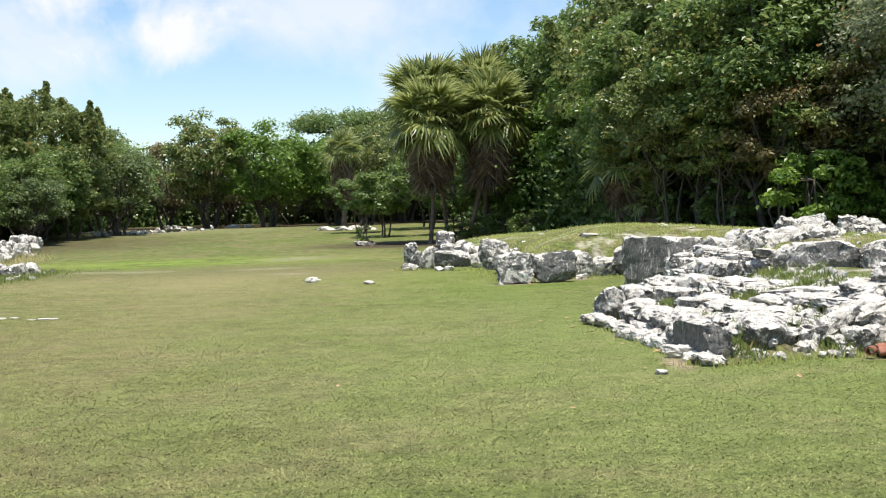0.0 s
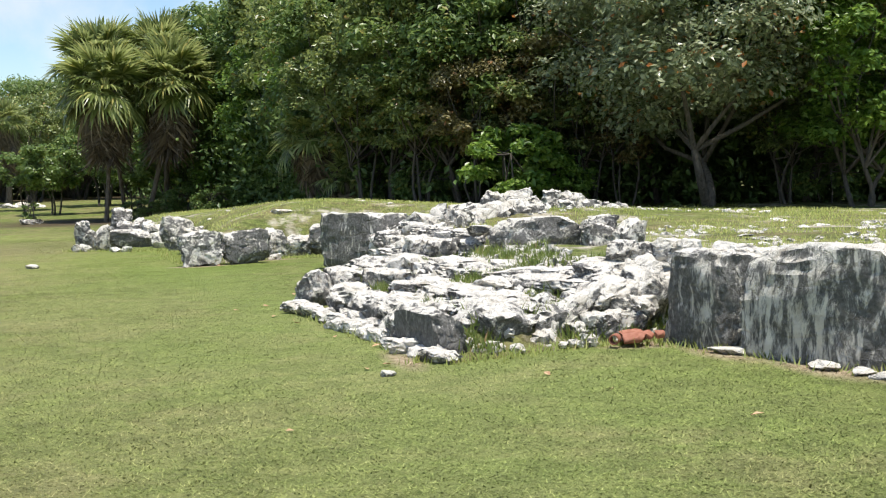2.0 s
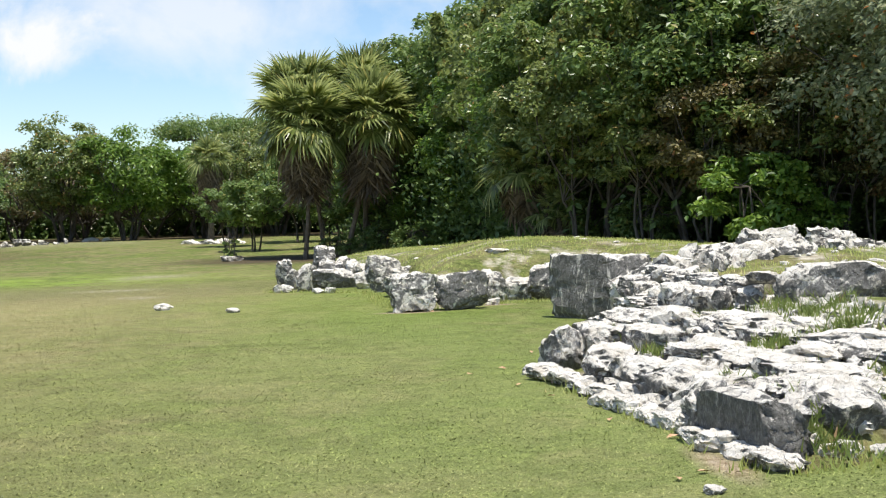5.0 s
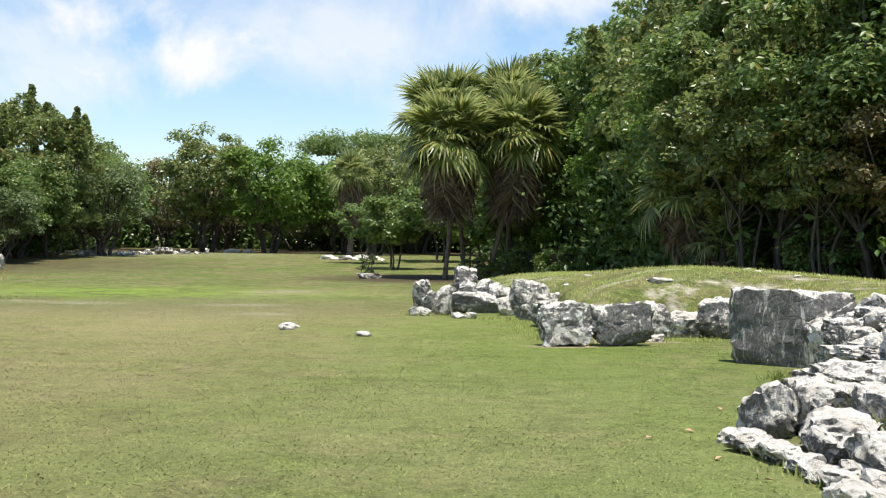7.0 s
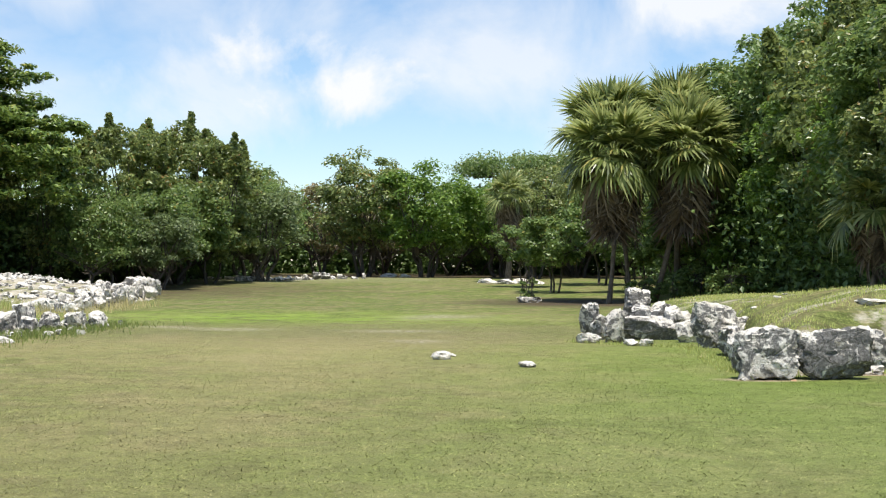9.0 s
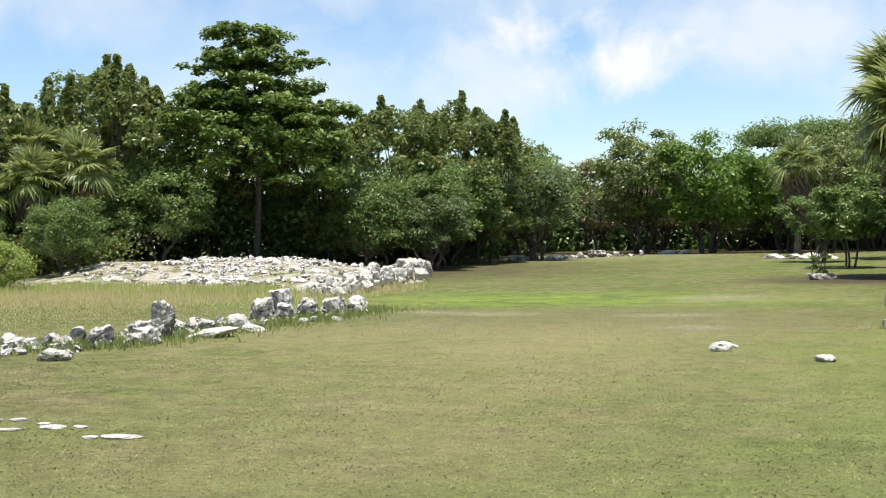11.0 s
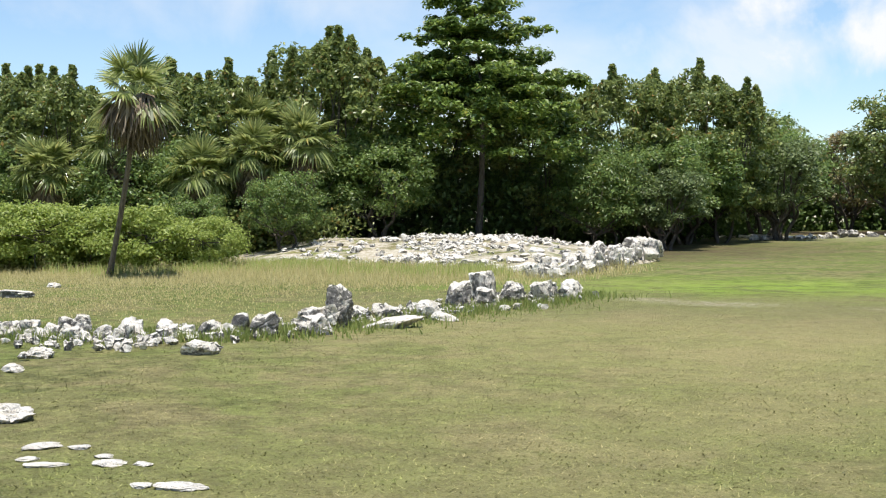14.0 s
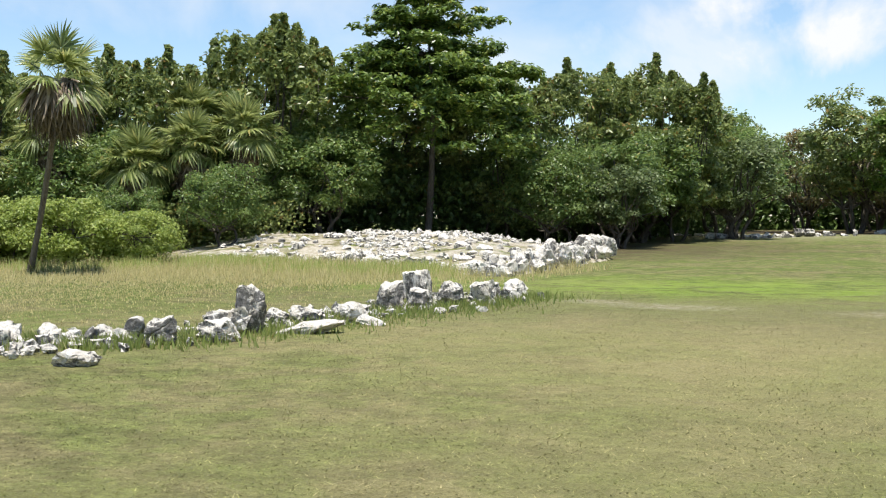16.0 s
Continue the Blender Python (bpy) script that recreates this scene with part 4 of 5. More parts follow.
# far low platform with edge stones
farp = thing("far_rubble_edge", "distant low edge of white limestone blocks", "rubble", (-22, 88, 0))
for x, y, turn, ln in along([(-30.0, 92.0), (-25.0, 90.0), (-22.0, 88.5)], (0.7, 1.8), rs):
    lay(farp, (-22.0, 88.0), PALE, x, y, float(ground_z(x, y)) + rs.uniform(0.08, 0.22), (ln * 0.7, 0.6, 0.3), turn)
for x, y, turn, ln in along([(-22.0, 86.0), (-20.5, 88.5), (-19.5, 92.0), (-17.5, 93.0)], (0.5, 1.3), rs):
    lay(farp, (-22.0, 88.0), PALE + BLOCKS, x, y, float(ground_z(x, y)) + rs.uniform(0.12, 0.5), (ln * 0.6, 0.5, 0.5), turn + rs.uniform(-30, 30))
for x, y in ((-24.3, 86.0), (-23.4, 85.5), (-17.3, 101.0), (-16.0, 100.4), (-8.0, 84.0), (-6.8, 83.5), (-6.0, 84.5), (-5.0, 82.5)):
    lay(farp, (-22.0, 88.0), PALE, x, y, float(ground_z(x, y)) + 0.25, (1.1, 0.7, 0.45), rs.uniform(0, 180))

# fallen leaves, clay sherds
pot = thing("clay_sherds", "broken red clay pipe and sherds at the wall's foot", "sherds", (4.3, 12.2, 0.02))
ring = [(0.075 * math.cos(a), 0.075 * math.sin(a)) for a in np.linspace(0, 6.28, 15)[:-1]]
v = [(x, z, 0) for x, z in ring] + [(x, z, 0.2) for x, z in ring] + [(x * 0.82, z * 0.82, 0) for x, z in ring] + [(x * 0.82, z * 0.82, 0.2) for x, z in ring]
f = []
for k in range(14):
    j = (k + 1) % 14
    f += [(k, j, 14 + j, 14 + k), (28 + j, 28 + k, 42 + k, 42 + j), (j, k, 28 + k, 28 + j), (14 + k, 14 + j, 42 + j, 42 + k)]
pipe = part("pipe", mesh_from("pipe", v, f, CLAY, True), pot)
pipe.matrix_basis = pose(0.0, 0.02, 0.045, 90, 0, -35) @ Matrix.Scale(0.62, 4)
sherd_me = rock_mesh("sherd", 5, CLAY, 3, 0.8, 0.1, 0.2)
for x, y, s, tn in ((0.27, 0.06, (0.26, 0.18, 0.05), 20), (0.22, -0.06, (0.22, 0.13, 0.05), -15), (0.42, 0.0, (0.16, 0.1, 0.04), 50), (0.52, -0.08, (0.1, 0.08, 0.05), 0)):
    stone(pot, sherd_me, (x * 0.8 - 0.02, y + 0.03, 0.04 + 0.06 * x), s, tn, (22, -8), "sherd")
lv = [(-0.09, 0, 0.01), (0, 0.05, 0.035), (0.1, 0.0, 0.015), (0, -0.05, 0.03), (0.0, 0, 0.012)]
leaf_me = mesh_from("fallen_leaf", lv, [(0, 4, 1), (4, 2, 1), (0, 3, 4), (3, 2, 4)], DEADLEAF)
for x, y, s in ((1.35, 17.0, 1.0), (2.15, 12.05, 0.9), (2.0, 17.3, 0.9), (1.75, 17.45, 0.8), (1.95, 11.9, 0.8), (3.4, 10.2, 0.7), (1.0, 9.6, 0.6), (3.9, 9.0, 0.8), (2.05, 14.0, 0.8), (2.3, 18.8, 0.8), (1.8, 25.6, 1.2), (3.2, 11.0, 0.8), (-1.0, 11.2, 0.7), (2.18, 15.6, 1.1), (2.05, 16.2, 0.9), (1.92, 16.6, 1.2), (2.2, 14.9, 1.0), (1.85, 15.3, 0.8), (2.3, 13.2, 0.9), (1.7, 16.1, 0.7)):
    ob = new("fallen_leaf", leaf_me)
    ob.matrix_basis = pose(x, y, float(ground_z(x, y)) + 0.012, rs.uniform(-14, 14), rs.uniform(-14, 14), rs.uniform(0, 360)) @ Matrix.Scale(s * 0.6, 4)
    tagged(ob, "curled brown fallen leaf on the lawn", "leaf", group="fallen leaves")


# ---- trees and palms ----
def land_z(x, y):
    x, y = np.array([x], float), np.array([y], float)
    return float(max(ground_z(x, y)[0], platform_z(x, y)[0], mound_z(x, y)[0]))


def limb(rng, a, b, r0, r1, steps=5, bend=0.12):
    a, b = np.array(a, float), np.array(b, float)
    ln = np.linalg.norm(b - a)
    w = rng.normal(size=3) * ln * bend
    return [(*(a + (b - a) * t + w * math.sin(t * math.pi)), r0 + (r1 - r0) * t) for t in np.linspace(0, 1, steps)]


def broadleaf(seed, height, radius, bottom, material, label, size=0.2, n_clump=60, per=170, stems=3, girth=0.14, shape="round", spread=1.0, up=0.55):
    """A tree at the origin: stems and limbs in one mesh, and a crown of leafy clumps."""
    rng = np.random.default_rng(seed)
    tree = thing("tree", label, "tree")
    mid, half = (height + bottom) / 2, (height - bottom) / 2
    if shape == "round":
        u = unit(rng.normal(size=(n_clump, 3)))
        q = rng.uniform(0.35, 1.0, (n_clump, 1)) ** 0.5
        lump = 1 + 0.22 * np.sin(3 * np.arctan2(u[:, 1:2], u[:, 0:1]) + seed) * (1 - abs(u[:, 2:3]))
        spots = u * q * lump * np.array((radius, radius, half)) * 0.86 + np.array((0, 0, mid))
        cr = rng.uniform(0.15, 0.3, n_clump) * radius
    elif shape == "spires":
        u = unit(rng.normal(size=(n_clump, 3)))
        q = rng.uniform(0.35, 1.0, (n_clump, 1)) ** 0.5
        body = 0.93 * (height - bottom) / 2
        spots = list(u * q * np.array((radius, radius, body)) * 0.9 + np.array((0, 0, bottom + body)))
        cr = list(rng.uniform(0.13, 0.24, n_clump) * radius)
        for k in range(22):
            a, r = rng.uniform(0, 6.28), rng.uniform(0, 1) ** 0.5 * 0.9
            z0 = bottom + body + body * 0.9 * math.sqrt(1 - r * r) - 0.5
            tall = rng.uniform(0.1, 1.2) ** 1.3 * (height - bottom) / 9
            lean, fat = rng.normal(size=2) * 0.12, rng.uniform(0.7, 1.25)
            for s in np.linspace(0, 1, 5):
                spots.append(np.array((r * radius * math.cos(a) + lean[0] * s, r * radius * math.sin(a) + lean[1] * s, z0 + tall * s)))
                cr.append((0.4 - 0.24 * s) * fat)
        spots, cr = np.array(spots), np.array(cr)
    else:                                            # tiers, as an almond tree grows
        spots, cr = [], []
        for z, wide in ((1.0, 0.34), (0.97, 0.46), (0.945, 0.4), (0.88, 0.7), (0.86, 0.72), (0.84, 0.5), (0.77, 0.74), (0.75, 0.74), (0.72, 0.6), (0.69, 1.0), (0.665, 0.98), (0.6, 1.0), (0.53, 1.0)):
            arms = rng.uniform(0, 6.28, 9)
            for k in range(int(3.4 * wide * wide * radius * radius) + 4):
                a = rng.choice(arms) + rng.normal() * 0.16
                r = wide * radius * rng.uniform(0.1, 1.0) ** 0.6 * (0.86 + 0.2 * math.sin(5 * a + 20 * z))
                spots.append((r * math.cos(a), r * math.sin(a), height * z + 0.1 * r / radius + rng.normal() * 0.1))
                cr.append(rng.uniform(0.38, 0.62))
        for k in range(190):
            a, r = rng.uniform(0, 6.28), radius * rng.uniform(0.3, 1.0) ** 0.5
            spots.append((r * math.cos(a), r * math.sin(a), height * rng.uniform(0.33, 0.6) + 0.5 * (1 - r / radius)))
            cr.append(rng.uniform(0.5, 0.9))
        spots, cr = np.array(spots), np.array(cr)
    pos, face = clumps(rng, spots, cr, per, up, tall=np.where(np.arange(len(spots)) < n_clump, 0.8, 1.5) if shape == "spires" else 0.8)
    if shape == "tiers":
        pos[:, 2] = np.repeat(spots[:, 2], per) + (pos[:, 2] - np.repeat(spots[:, 2], per)) * 0.75
    keep = pos[:, 2] > 0.05
    if shape == "spires":
        face = face + rng.normal(size=face.shape) * 0.5 - np.array((0, 0, 0.35))
    part("crown", leaves("crown", rng, pos[keep], face[keep], size, material), tree)
    paths = []
    for k in range(stems):
        a = 6.28 * k / stems + rng.uniform(-0.5, 0.5)
        foot = (0.07 * stems * math.cos(a), 0.07 * stems * math.sin(a), -0.15)
        fork = (math.cos(a) * radius * 0.22 * spread, math.sin(a) * radius * 0.22 * spread, max(bottom, 0.8) * rng.uniform(0.9, 1.4) + 0.3)
        paths.append(limb(rng, foot, fork, girth, girth * 0.7))
        if shape == "tiers":
            fork = (0, 0, height * 0.97)
            paths[-1] = limb(rng, foot, fork, girth, 0.03, 8, 0.02)
        for j in range(5):
            t = spots[rng.integers(len(spots))]
            start = fork if shape != "tiers" else (foot[0] * 0.6, foot[1] * 0.6, t[2] - 0.2)
            paths.append(limb(rng, start, t, girth * 0.55, 0.02, 5, 0.08))
    part("trunk", tubes("trunk", paths, BARK), tree)
    return tree


def place(tree, spots, group=""):
    """The first spot takes the tree itself, the others copies: (x, y, turn, scale[, height scale])."""
    if group:
        tree["group"] = group
    for k, (x, y, turn, s, *h) in enumerate(spots):
        m = pose(x, y, land_z(x, y) - 0.05, 0, 0, turn) @ Matrix.Diagonal((s, s, h[0] if h else s, 1))
        if k:
            copy_thing(tree, m)
    x, y, turn, s, *h = spots[0]
    tree.matrix_basis = pose(x, y, land_z(x, y) - 0.05, 0, 0, turn) @ Matrix.Diagonal((s, s, h[0] if h else s, 1))


# forest at the back of the platform
place(broadleaf(11, 8.2, 4.4, 0.9, LEAF_GREY, "broad tree with leathery grey-green and a few red leaves", 0.165, 170, 300, 2, 0.12), [(13.9, 29.0, 60, 1.0)])
place(broadleaf(12, 9.5, 3.4, 0.6, LEAF_DEEP, "tall dense dark green forest tree", 0.2, 110, 190, 3, 0.09),
      [(9.6, 35.6, 0, 1.0), (7.6, 42.6, 80, 0.95), (17.8, 31.5, 150, 1.05), (7.4, 60.5, 210, 1.0), (12.6, 38.0, 30, 1.15), (22.5, 30.5, 60, 1.05), (11.0, 48.0, 250, 1.25), (10.5, 57.0, 20, 1.35), (4.6, 67.0, 75, 1.2), (6.4, 63.5, 140, 1.28), (8.2, 59.5, 200, 1.3), (9.2, 55.0, 300, 1.3), (12.6, 44.0, 20, 1.2)], "forest trees")
place(broadleaf(13, 9.0, 3.3, 0.9, LEAF_OLIVE, "tall olive-green forest tree with yellowing leaves", 0.2, 90, 130, 3, 0.09, "spires"),
      [(8.4, 38.6, 0, 0.9), (14.6, 34.2, 140, 1.15), (8.4, 48.5, 70, 1.12), (20.5, 27.6, 200, 1.0), (10.0, 42.5, 300, 1.2), (8.6, 53.5, 20, 1.3), (15.5, 44.0, 20, 1.3), (8.6, 51.5, 120, 1.05)], "forest trees")
place(broadleaf(14, 8.2, 3.2, 0.5, LEAF_BRIGHT, "leafy fresh green forest tree", 0.21, 100, 180, 3, 0.09),
      [(7.9, 46.5, 0, 0.95), (7.2, 55.5, 100, 1.0), (16.8, 27.0, 250, 0.78), (16.5, 37.5, 190, 1.25), (4.6, 61.5, 10, 0.8), (19.5, 36.0, 190, 1.25)], "forest trees")
place(broadleaf(48, 5.2, 2.0, 1.4, LEAF_RUSSET, "small browning tree at the forest edge", 0.15, 60, 150, 3, 0.05), [(9.4, 33.7, 0, 0.85), (12.9, 31.9, 90, 0.72), (11.2, 33.0, 200, 0.95)], "forest edge trees")
place(broadleaf(49, 5.4, 1.9, 1.0, LEAF_OLIVE, "olive sapling with yellowing leaves at the forest edge", 0.15, 60, 160, 3, 0.05),
      [(8.3, 35.4, 0, 1.0), (10.5, 33.4, 70, 0.9), (7.2, 38.4, 140, 1.05), (12.1, 32.4, 220, 0.85), (16.2, 29.4, 30, 0.8), (6.8, 41.0, 260, 1.0)], "forest edge trees")
# undergrowth along the forest edge
place(broadleaf(15, 2.0, 1.4, 0.0, LEAF_BRIGHT, "bright green undergrowth shrub", 0.17, 40, 150, 3, 0.03),
      [(9.9, 31.8, 0, 1.15), (10.6, 33.0, 50, 1.1), (10.9, 31.6, 120, 0.75)], "undergrowth")
place(broadleaf(16, 1.7, 1.6, 0.0, LEAF_DEEP, "dark green undergrowth shrub", 0.17, 26, 130, 3, 0.03),
      [(8.6, 36.2, 0, 0.8), (7.6, 41.6, 70, 0.8), (8.2, 39.2, 40, 0.9), (4.2, 57.5, 0, 0.9), (0.8, 59.6, 30, 0.6), (2.9, 60.4, 80, 0.9), (17.5, 29.5, 0, 0.8), (20.0, 29.5, 0, 0.8)], "undergrowth")

# trees beyond the mound
place(broadleaf(31, 12.2, 5.4, 2.6, LEAF_ALMOND, "tall tiered almond tree with flat leafy storeys", 0.27, 0, 58, 1, 0.2, "tiers", 1, 0.9), [(-31.8, 66.0, 20, 1.0)])
place(broadleaf(32, 10.2, 3.8, 0.5, LEAF_OLIVE, "sea grape tree with upright leafy spires", 0.27, 90, 110, 3, 0.1, "spires"),
      [(-37.0, 61.0, 0, 1.05), (-28.6, 76.5, 90, 1.0), (-43.0, 57.5, 160, 0.95), (-27.5, 84.0, 230, 1.08), (-50.0, 53.0, 30, 0.95), (-34.0, 74.0, 300, 1.0), (-57.0, 50.0, 110, 0.95), (-39.5, 57.0, 200, 0.9), (-46.0, 53.0, 260, 0.9), (-24.8, 81.0, 20, 0.95), (-40.5, 63.5, 70, 1.0), (-45.5, 59.5, 190, 1.0), (-30.5, 71.5, 330, 0.95), (-36.0, 68.5, 110, 1.05), (-52.0, 56.5, 20, 1.0)], "trees beyond the mound")
place(broadleaf(33, 7.0, 4.2, 0.3, LEAF_DEEP, "wide dark green tree branching to the ground", 0.23, 80, 150, 3, 0.13),
      [(-36.5, 57.6, 0, 0.8), (-25.6, 74.5, 60, 0.9), (-25.5, 91.0, 140, 1.15), (-41.0, 52.4, 220, 0.75), (-47.0, 48.5, 10, 0.8), (-29.5, 98.0, 10, 1.3), (-40.0, 66.0, 0, 1.2), (-33.6, 60.6, 100, 0.72), (-39.5, 55.5, 300, 0.8), (-33.6, 53.6, 40, 0.5), (-36.6, 51.6, 90, 0.45), (-35.5, 62.0, 200, 0.8), (-27.0, 70.0, 20, 0.75), (-26.0, 79.0, 80, 1.0), (-42.5, 54.5, 130, 0.85)], "trees beyond the mound")
place(broadleaf(34, 6.2, 3.3, 0.8, LEAF_SAGE, "spreading grey-green tree on several dark stems", 0.25, 60, 130, 5, 0.14),
      [(-22.6, 85.5, 0, 1.0), (-24.2, 71.6, 20, 0.7)], "trees beyond the mound")
place(broadleaf(35, 2.2, 2.3, 0.0, LEAF_SHRUB, "low yellow-green shrub at the field's edge", 0.12, 50, 260, 3, 0.03),
      [(-32.6, 44.6, 0, 1.05), (-35.5, 43.0, 80, 1.1), (-31.0, 46.0, 140, 0.85), (-34.2, 44.4, 200, 0.95), (-37.4, 43.2, 300, 1.05), (-39.0, 42.5, 10, 1.1), (-43.0, 40.5, 10, 1.2)], "field-edge shrubs")

# far end of the clearing
place(broadleaf(41, 9.0, 4.4, 1.2, LEAF_BRIGHT, "rounded bright green tree on many thin stems", 0.3, 110, 120, 6, 0.14),
      [(-14.5, 101.0, 0, 1.0), (-9.0, 103.0, 90, 0.9), (-38.0, 108.0, 180, 1.0)], "trees at the clearing's end")
place(broadleaf(42, 10.2, 4.2, 1.4, LEAF_OLIVE, "grey-olive rounded tree on dark stems", 0.3, 110, 120, 5, 0.16),
      [(-19.6, 102.5, 0, 1.0), (-6.0, 96.0, 70, 0.82), (-3.0, 104.0, 130, 0.95), (-32.0, 112.0, 20, 1.0), (3.0, 98.0, 20, 1.0)], "trees at the clearing's end")
place(broadleaf(43, 8.2, 3.8, 0.6, LEAF_RUSSET, "russet half-bare tree at the clearing's end", 0.28, 55, 90, 4, 0.14), [(-24.5, 108.0, 0, 1.0), (-20.0, 112.0, 0, 1.05), (-4.0, 114.0, 90, 1.2)], "trees at the clearing's end")
place(broadleaf(44, 9.9, 6.2, 8.4, LEAF_DEEP, "flat-topped umbrella tree above the wood", 0.3, 60, 120, 2, 0.16), [(-9.5, 116.0, 0, 0.9, 1.0), (-4.0, 112.0, 60, 0.8, 0.97), (1.0, 104.0, 120, 0.9, 1.04), (6.5, 96.0, 200, 0.9, 1.1)], "umbrella trees")
place(broadleaf(45, 4.6, 2.1, 1.1, LEAF_DEEP, "small leafy tree on thin leaning stems", 0.24, 40, 120, 3, 0.06), [(-3.4, 71.0, 0, 1.0), (-5.2, 78.0, 50, 0.9), (0.6, 72.0, 100, 1.0), (2.5, 66.0, 10, 1.2), (-1.0, 82.0, 10, 1.4)], "small trees")
place(broadleaf(46, 7.5, 5.0, 0.2, LEAF_DEEP, "dense dark green tree of the far wood", 0.36, 55, 90, 2, 0.15),
      [(-12.0, 116.0, 0, 1.0), (-22.0, 120.0, 40, 1.0), (-32.0, 120.0, 80, 1.0), (0.0, 116.0, 120, 1.1), (8.0, 108.0, 160, 1.1), (6.0, 84.0, 200, 1.1), (5.0, 74.0, 240, 1.1), (12.0, 92.0, 30, 1.2), (12.0, 70.0, 30, 1.2), (-36.0, 100.0, 30, 1.1), (-36.0, 86.0, 60, 1.1), (-42.0, 74.0, 60, 1.1),
       (-50.0, 62.0, 60, 1.1), (-60.0, 56.0, 60, 1.1), (18.0, 54.0, 60, 1.3), (22.0, 44.0, 60, 1.3), (26.0, 36.0, 60, 1.3), (28.0, 27.0, 0, 1.2), (-4.0, 128.0, 0, 1.3), (-16.0, 130.0, 0, 1.3), (-28.0, 132.0, 0, 1.3), (-9.0, 112.5, 50, 0.9, 1.22), (-3.5, 108.5, 10, 0.8, 1.2), (2.0, 101.0, 70, 0.8, 1.22), (7.0, 93.0, 20, 0.9, 1.3), (-14.0, 112.0, 20, 0.9, 1.15)], "wood trees")
place(broadleaf(47, 1.1, 0.5, 0.1, LEAF_DEEP, "small sprouting shrub among stones", 0.14, 10, 60, 2, 0.015), [(-3.75, 59.0, 0, 1.0)])


def thicket(name, seed, line, count, high, deep, material, label, size=0.34):
    """A dense band of undergrowth along a line in plan."""
    rng = np.random.default_rng(seed)
    p = np.array(line, float)
    seg = np.hypot(*np.diff(p, axis=0).T)
    s = rng.uniform(0, seg.sum(), count)
    at = np.concatenate([[0], np.cumsum(seg)])
    x, y = np.interp(s, at, p[:, 0]) + rng.normal(size=count) * deep, np.interp(s, at, p[:, 1]) + rng.normal(size=count) * deep
    top = high * (0.75 + 0.35 * wobble(x, y, 0.5, seed))
    z = 0.3 + top * rng.uniform(0, 1, count) ** 0.8
    pos = np.stack([x, y, z], 1)
    face = rng.normal(size=(count, 3)) + np.array((0, -0.3, 0.8))
    return tagged(new(name, leaves(name, rng, pos, face, size, material)), label, "undergrowth", kind="stuff")


thicket("forest_thicket", 5, [(30, 29), (20, 33), (13.5, 35), (10.5, 40), (9, 48), (7.5, 58), (6, 72), (5, 95)], 150000, 5.5, 1.5, LEAF_UNDER_SHADED, "dense dark undergrowth inside the forest", 0.24)
thicket("deep_thicket", 8, [(36, 22), (29, 33), (22, 40), (16, 46), (13, 56), (10, 70)], 70000, 6.0, 1.3, LEAF_UNDER_SHADED, "dense dark undergrowth deep in the forest", 0.36)
thicket("mound_thicket", 6, [(-64, 50), (-48, 56), (-39, 64), (-33, 71), (-30, 82), (-31, 96), (-33, 108)], 90000, 5.5, 1.6, LEAF_UNDER_SHADED, "dense dark undergrowth behind the mound")
thicket("mound_edge_thicket", 11, [(-46, 49.5), (-40, 52.5), (-36.5, 54.5), (-34, 57.5)], 22000, 2.6, 0.8, LEAF_OLIVE, "leafy scrub filling the foot of the trees", 0.18)
thicket("far_thicket", 7, [(-40, 118), (-20, 121), (0, 119), (14, 104)], 36000, 6.0, 1.6, LEAF_UNDER_SHADED, "dense undergrowth closing the clearing", 0.5)


def fan(name, seed, material, segs=30, reach=0.92, stalk=0.86, droop=0.5, width=0.075, hang=24):
    """A fan-palm leaf along +x: stalk, then narrow segments spread round its end, drooping at the tips."""
    rng = np.random.default_rng(seed)
    vs, fs = [], []
    hang = radians(hang)                             # how far the fan hangs below the line of its stalk

    def strip(pts, wid, side):
        b = len(vs)
        for p, w in zip(pts, wid):
            vs.append(p - side * w)
            vs.append(p + side * w)
        for i in range(len(pts) - 1):
            fs.append((b + 2 * i, b + 2 * i + 1, b + 2 * i + 3, b + 2 * i + 2))
    hub = np.array((stalk, 0, -0.08 * stalk))
    strip([np.zeros(3), hub * 0.5 + (0, 0, 0.03), hub], (0.02, 0.015, 0.012), np.array((0, 1.0, 0)))
    for k in range(segs):
        a = radians(-125 + 250 * k / (segs - 1) + rng.uniform(-3, 3))
        ln = reach * (1 - 0.28 * (a / 2.2) ** 2) * rng.uniform(0.85, 1.08)
        ca, sa = math.cos(a), math.sin(a)
        d = np.array((ca * math.cos(hang), sa, -ca * math.sin(hang)))
        side = np.array((-sa * math.cos(hang), ca, sa * math.sin(hang))) + rng.normal(size=3) * 0.2
        dr = droop * rng.uniform(0.5, 1.4)
        pts = [hub + d * ln * s - np.array((0, 0, dr * ln * max(0, s - 0.35) ** 2 * 1.6)) for s in (0.04, 0.4, 0.72, 1.0)]
        strip(pts, (width * 0.5, width, width * 0.6, 0.004), side)
    return mesh_from(name, vs, fs, material)


FANS = [fan("frond", 200 + k, FROND, reach=0.92, stalk=0.95, droop=0.2 + 0.15 * k, width=0.052, hang=-2 + 11 * k) for k in range(4)]
DEAD = [fan("dead_frond", 220 + k, THATCH, segs=22, reach=0.95, stalk=0.62, droop=1.1, width=0.055, hang=46) for k in range(3)]


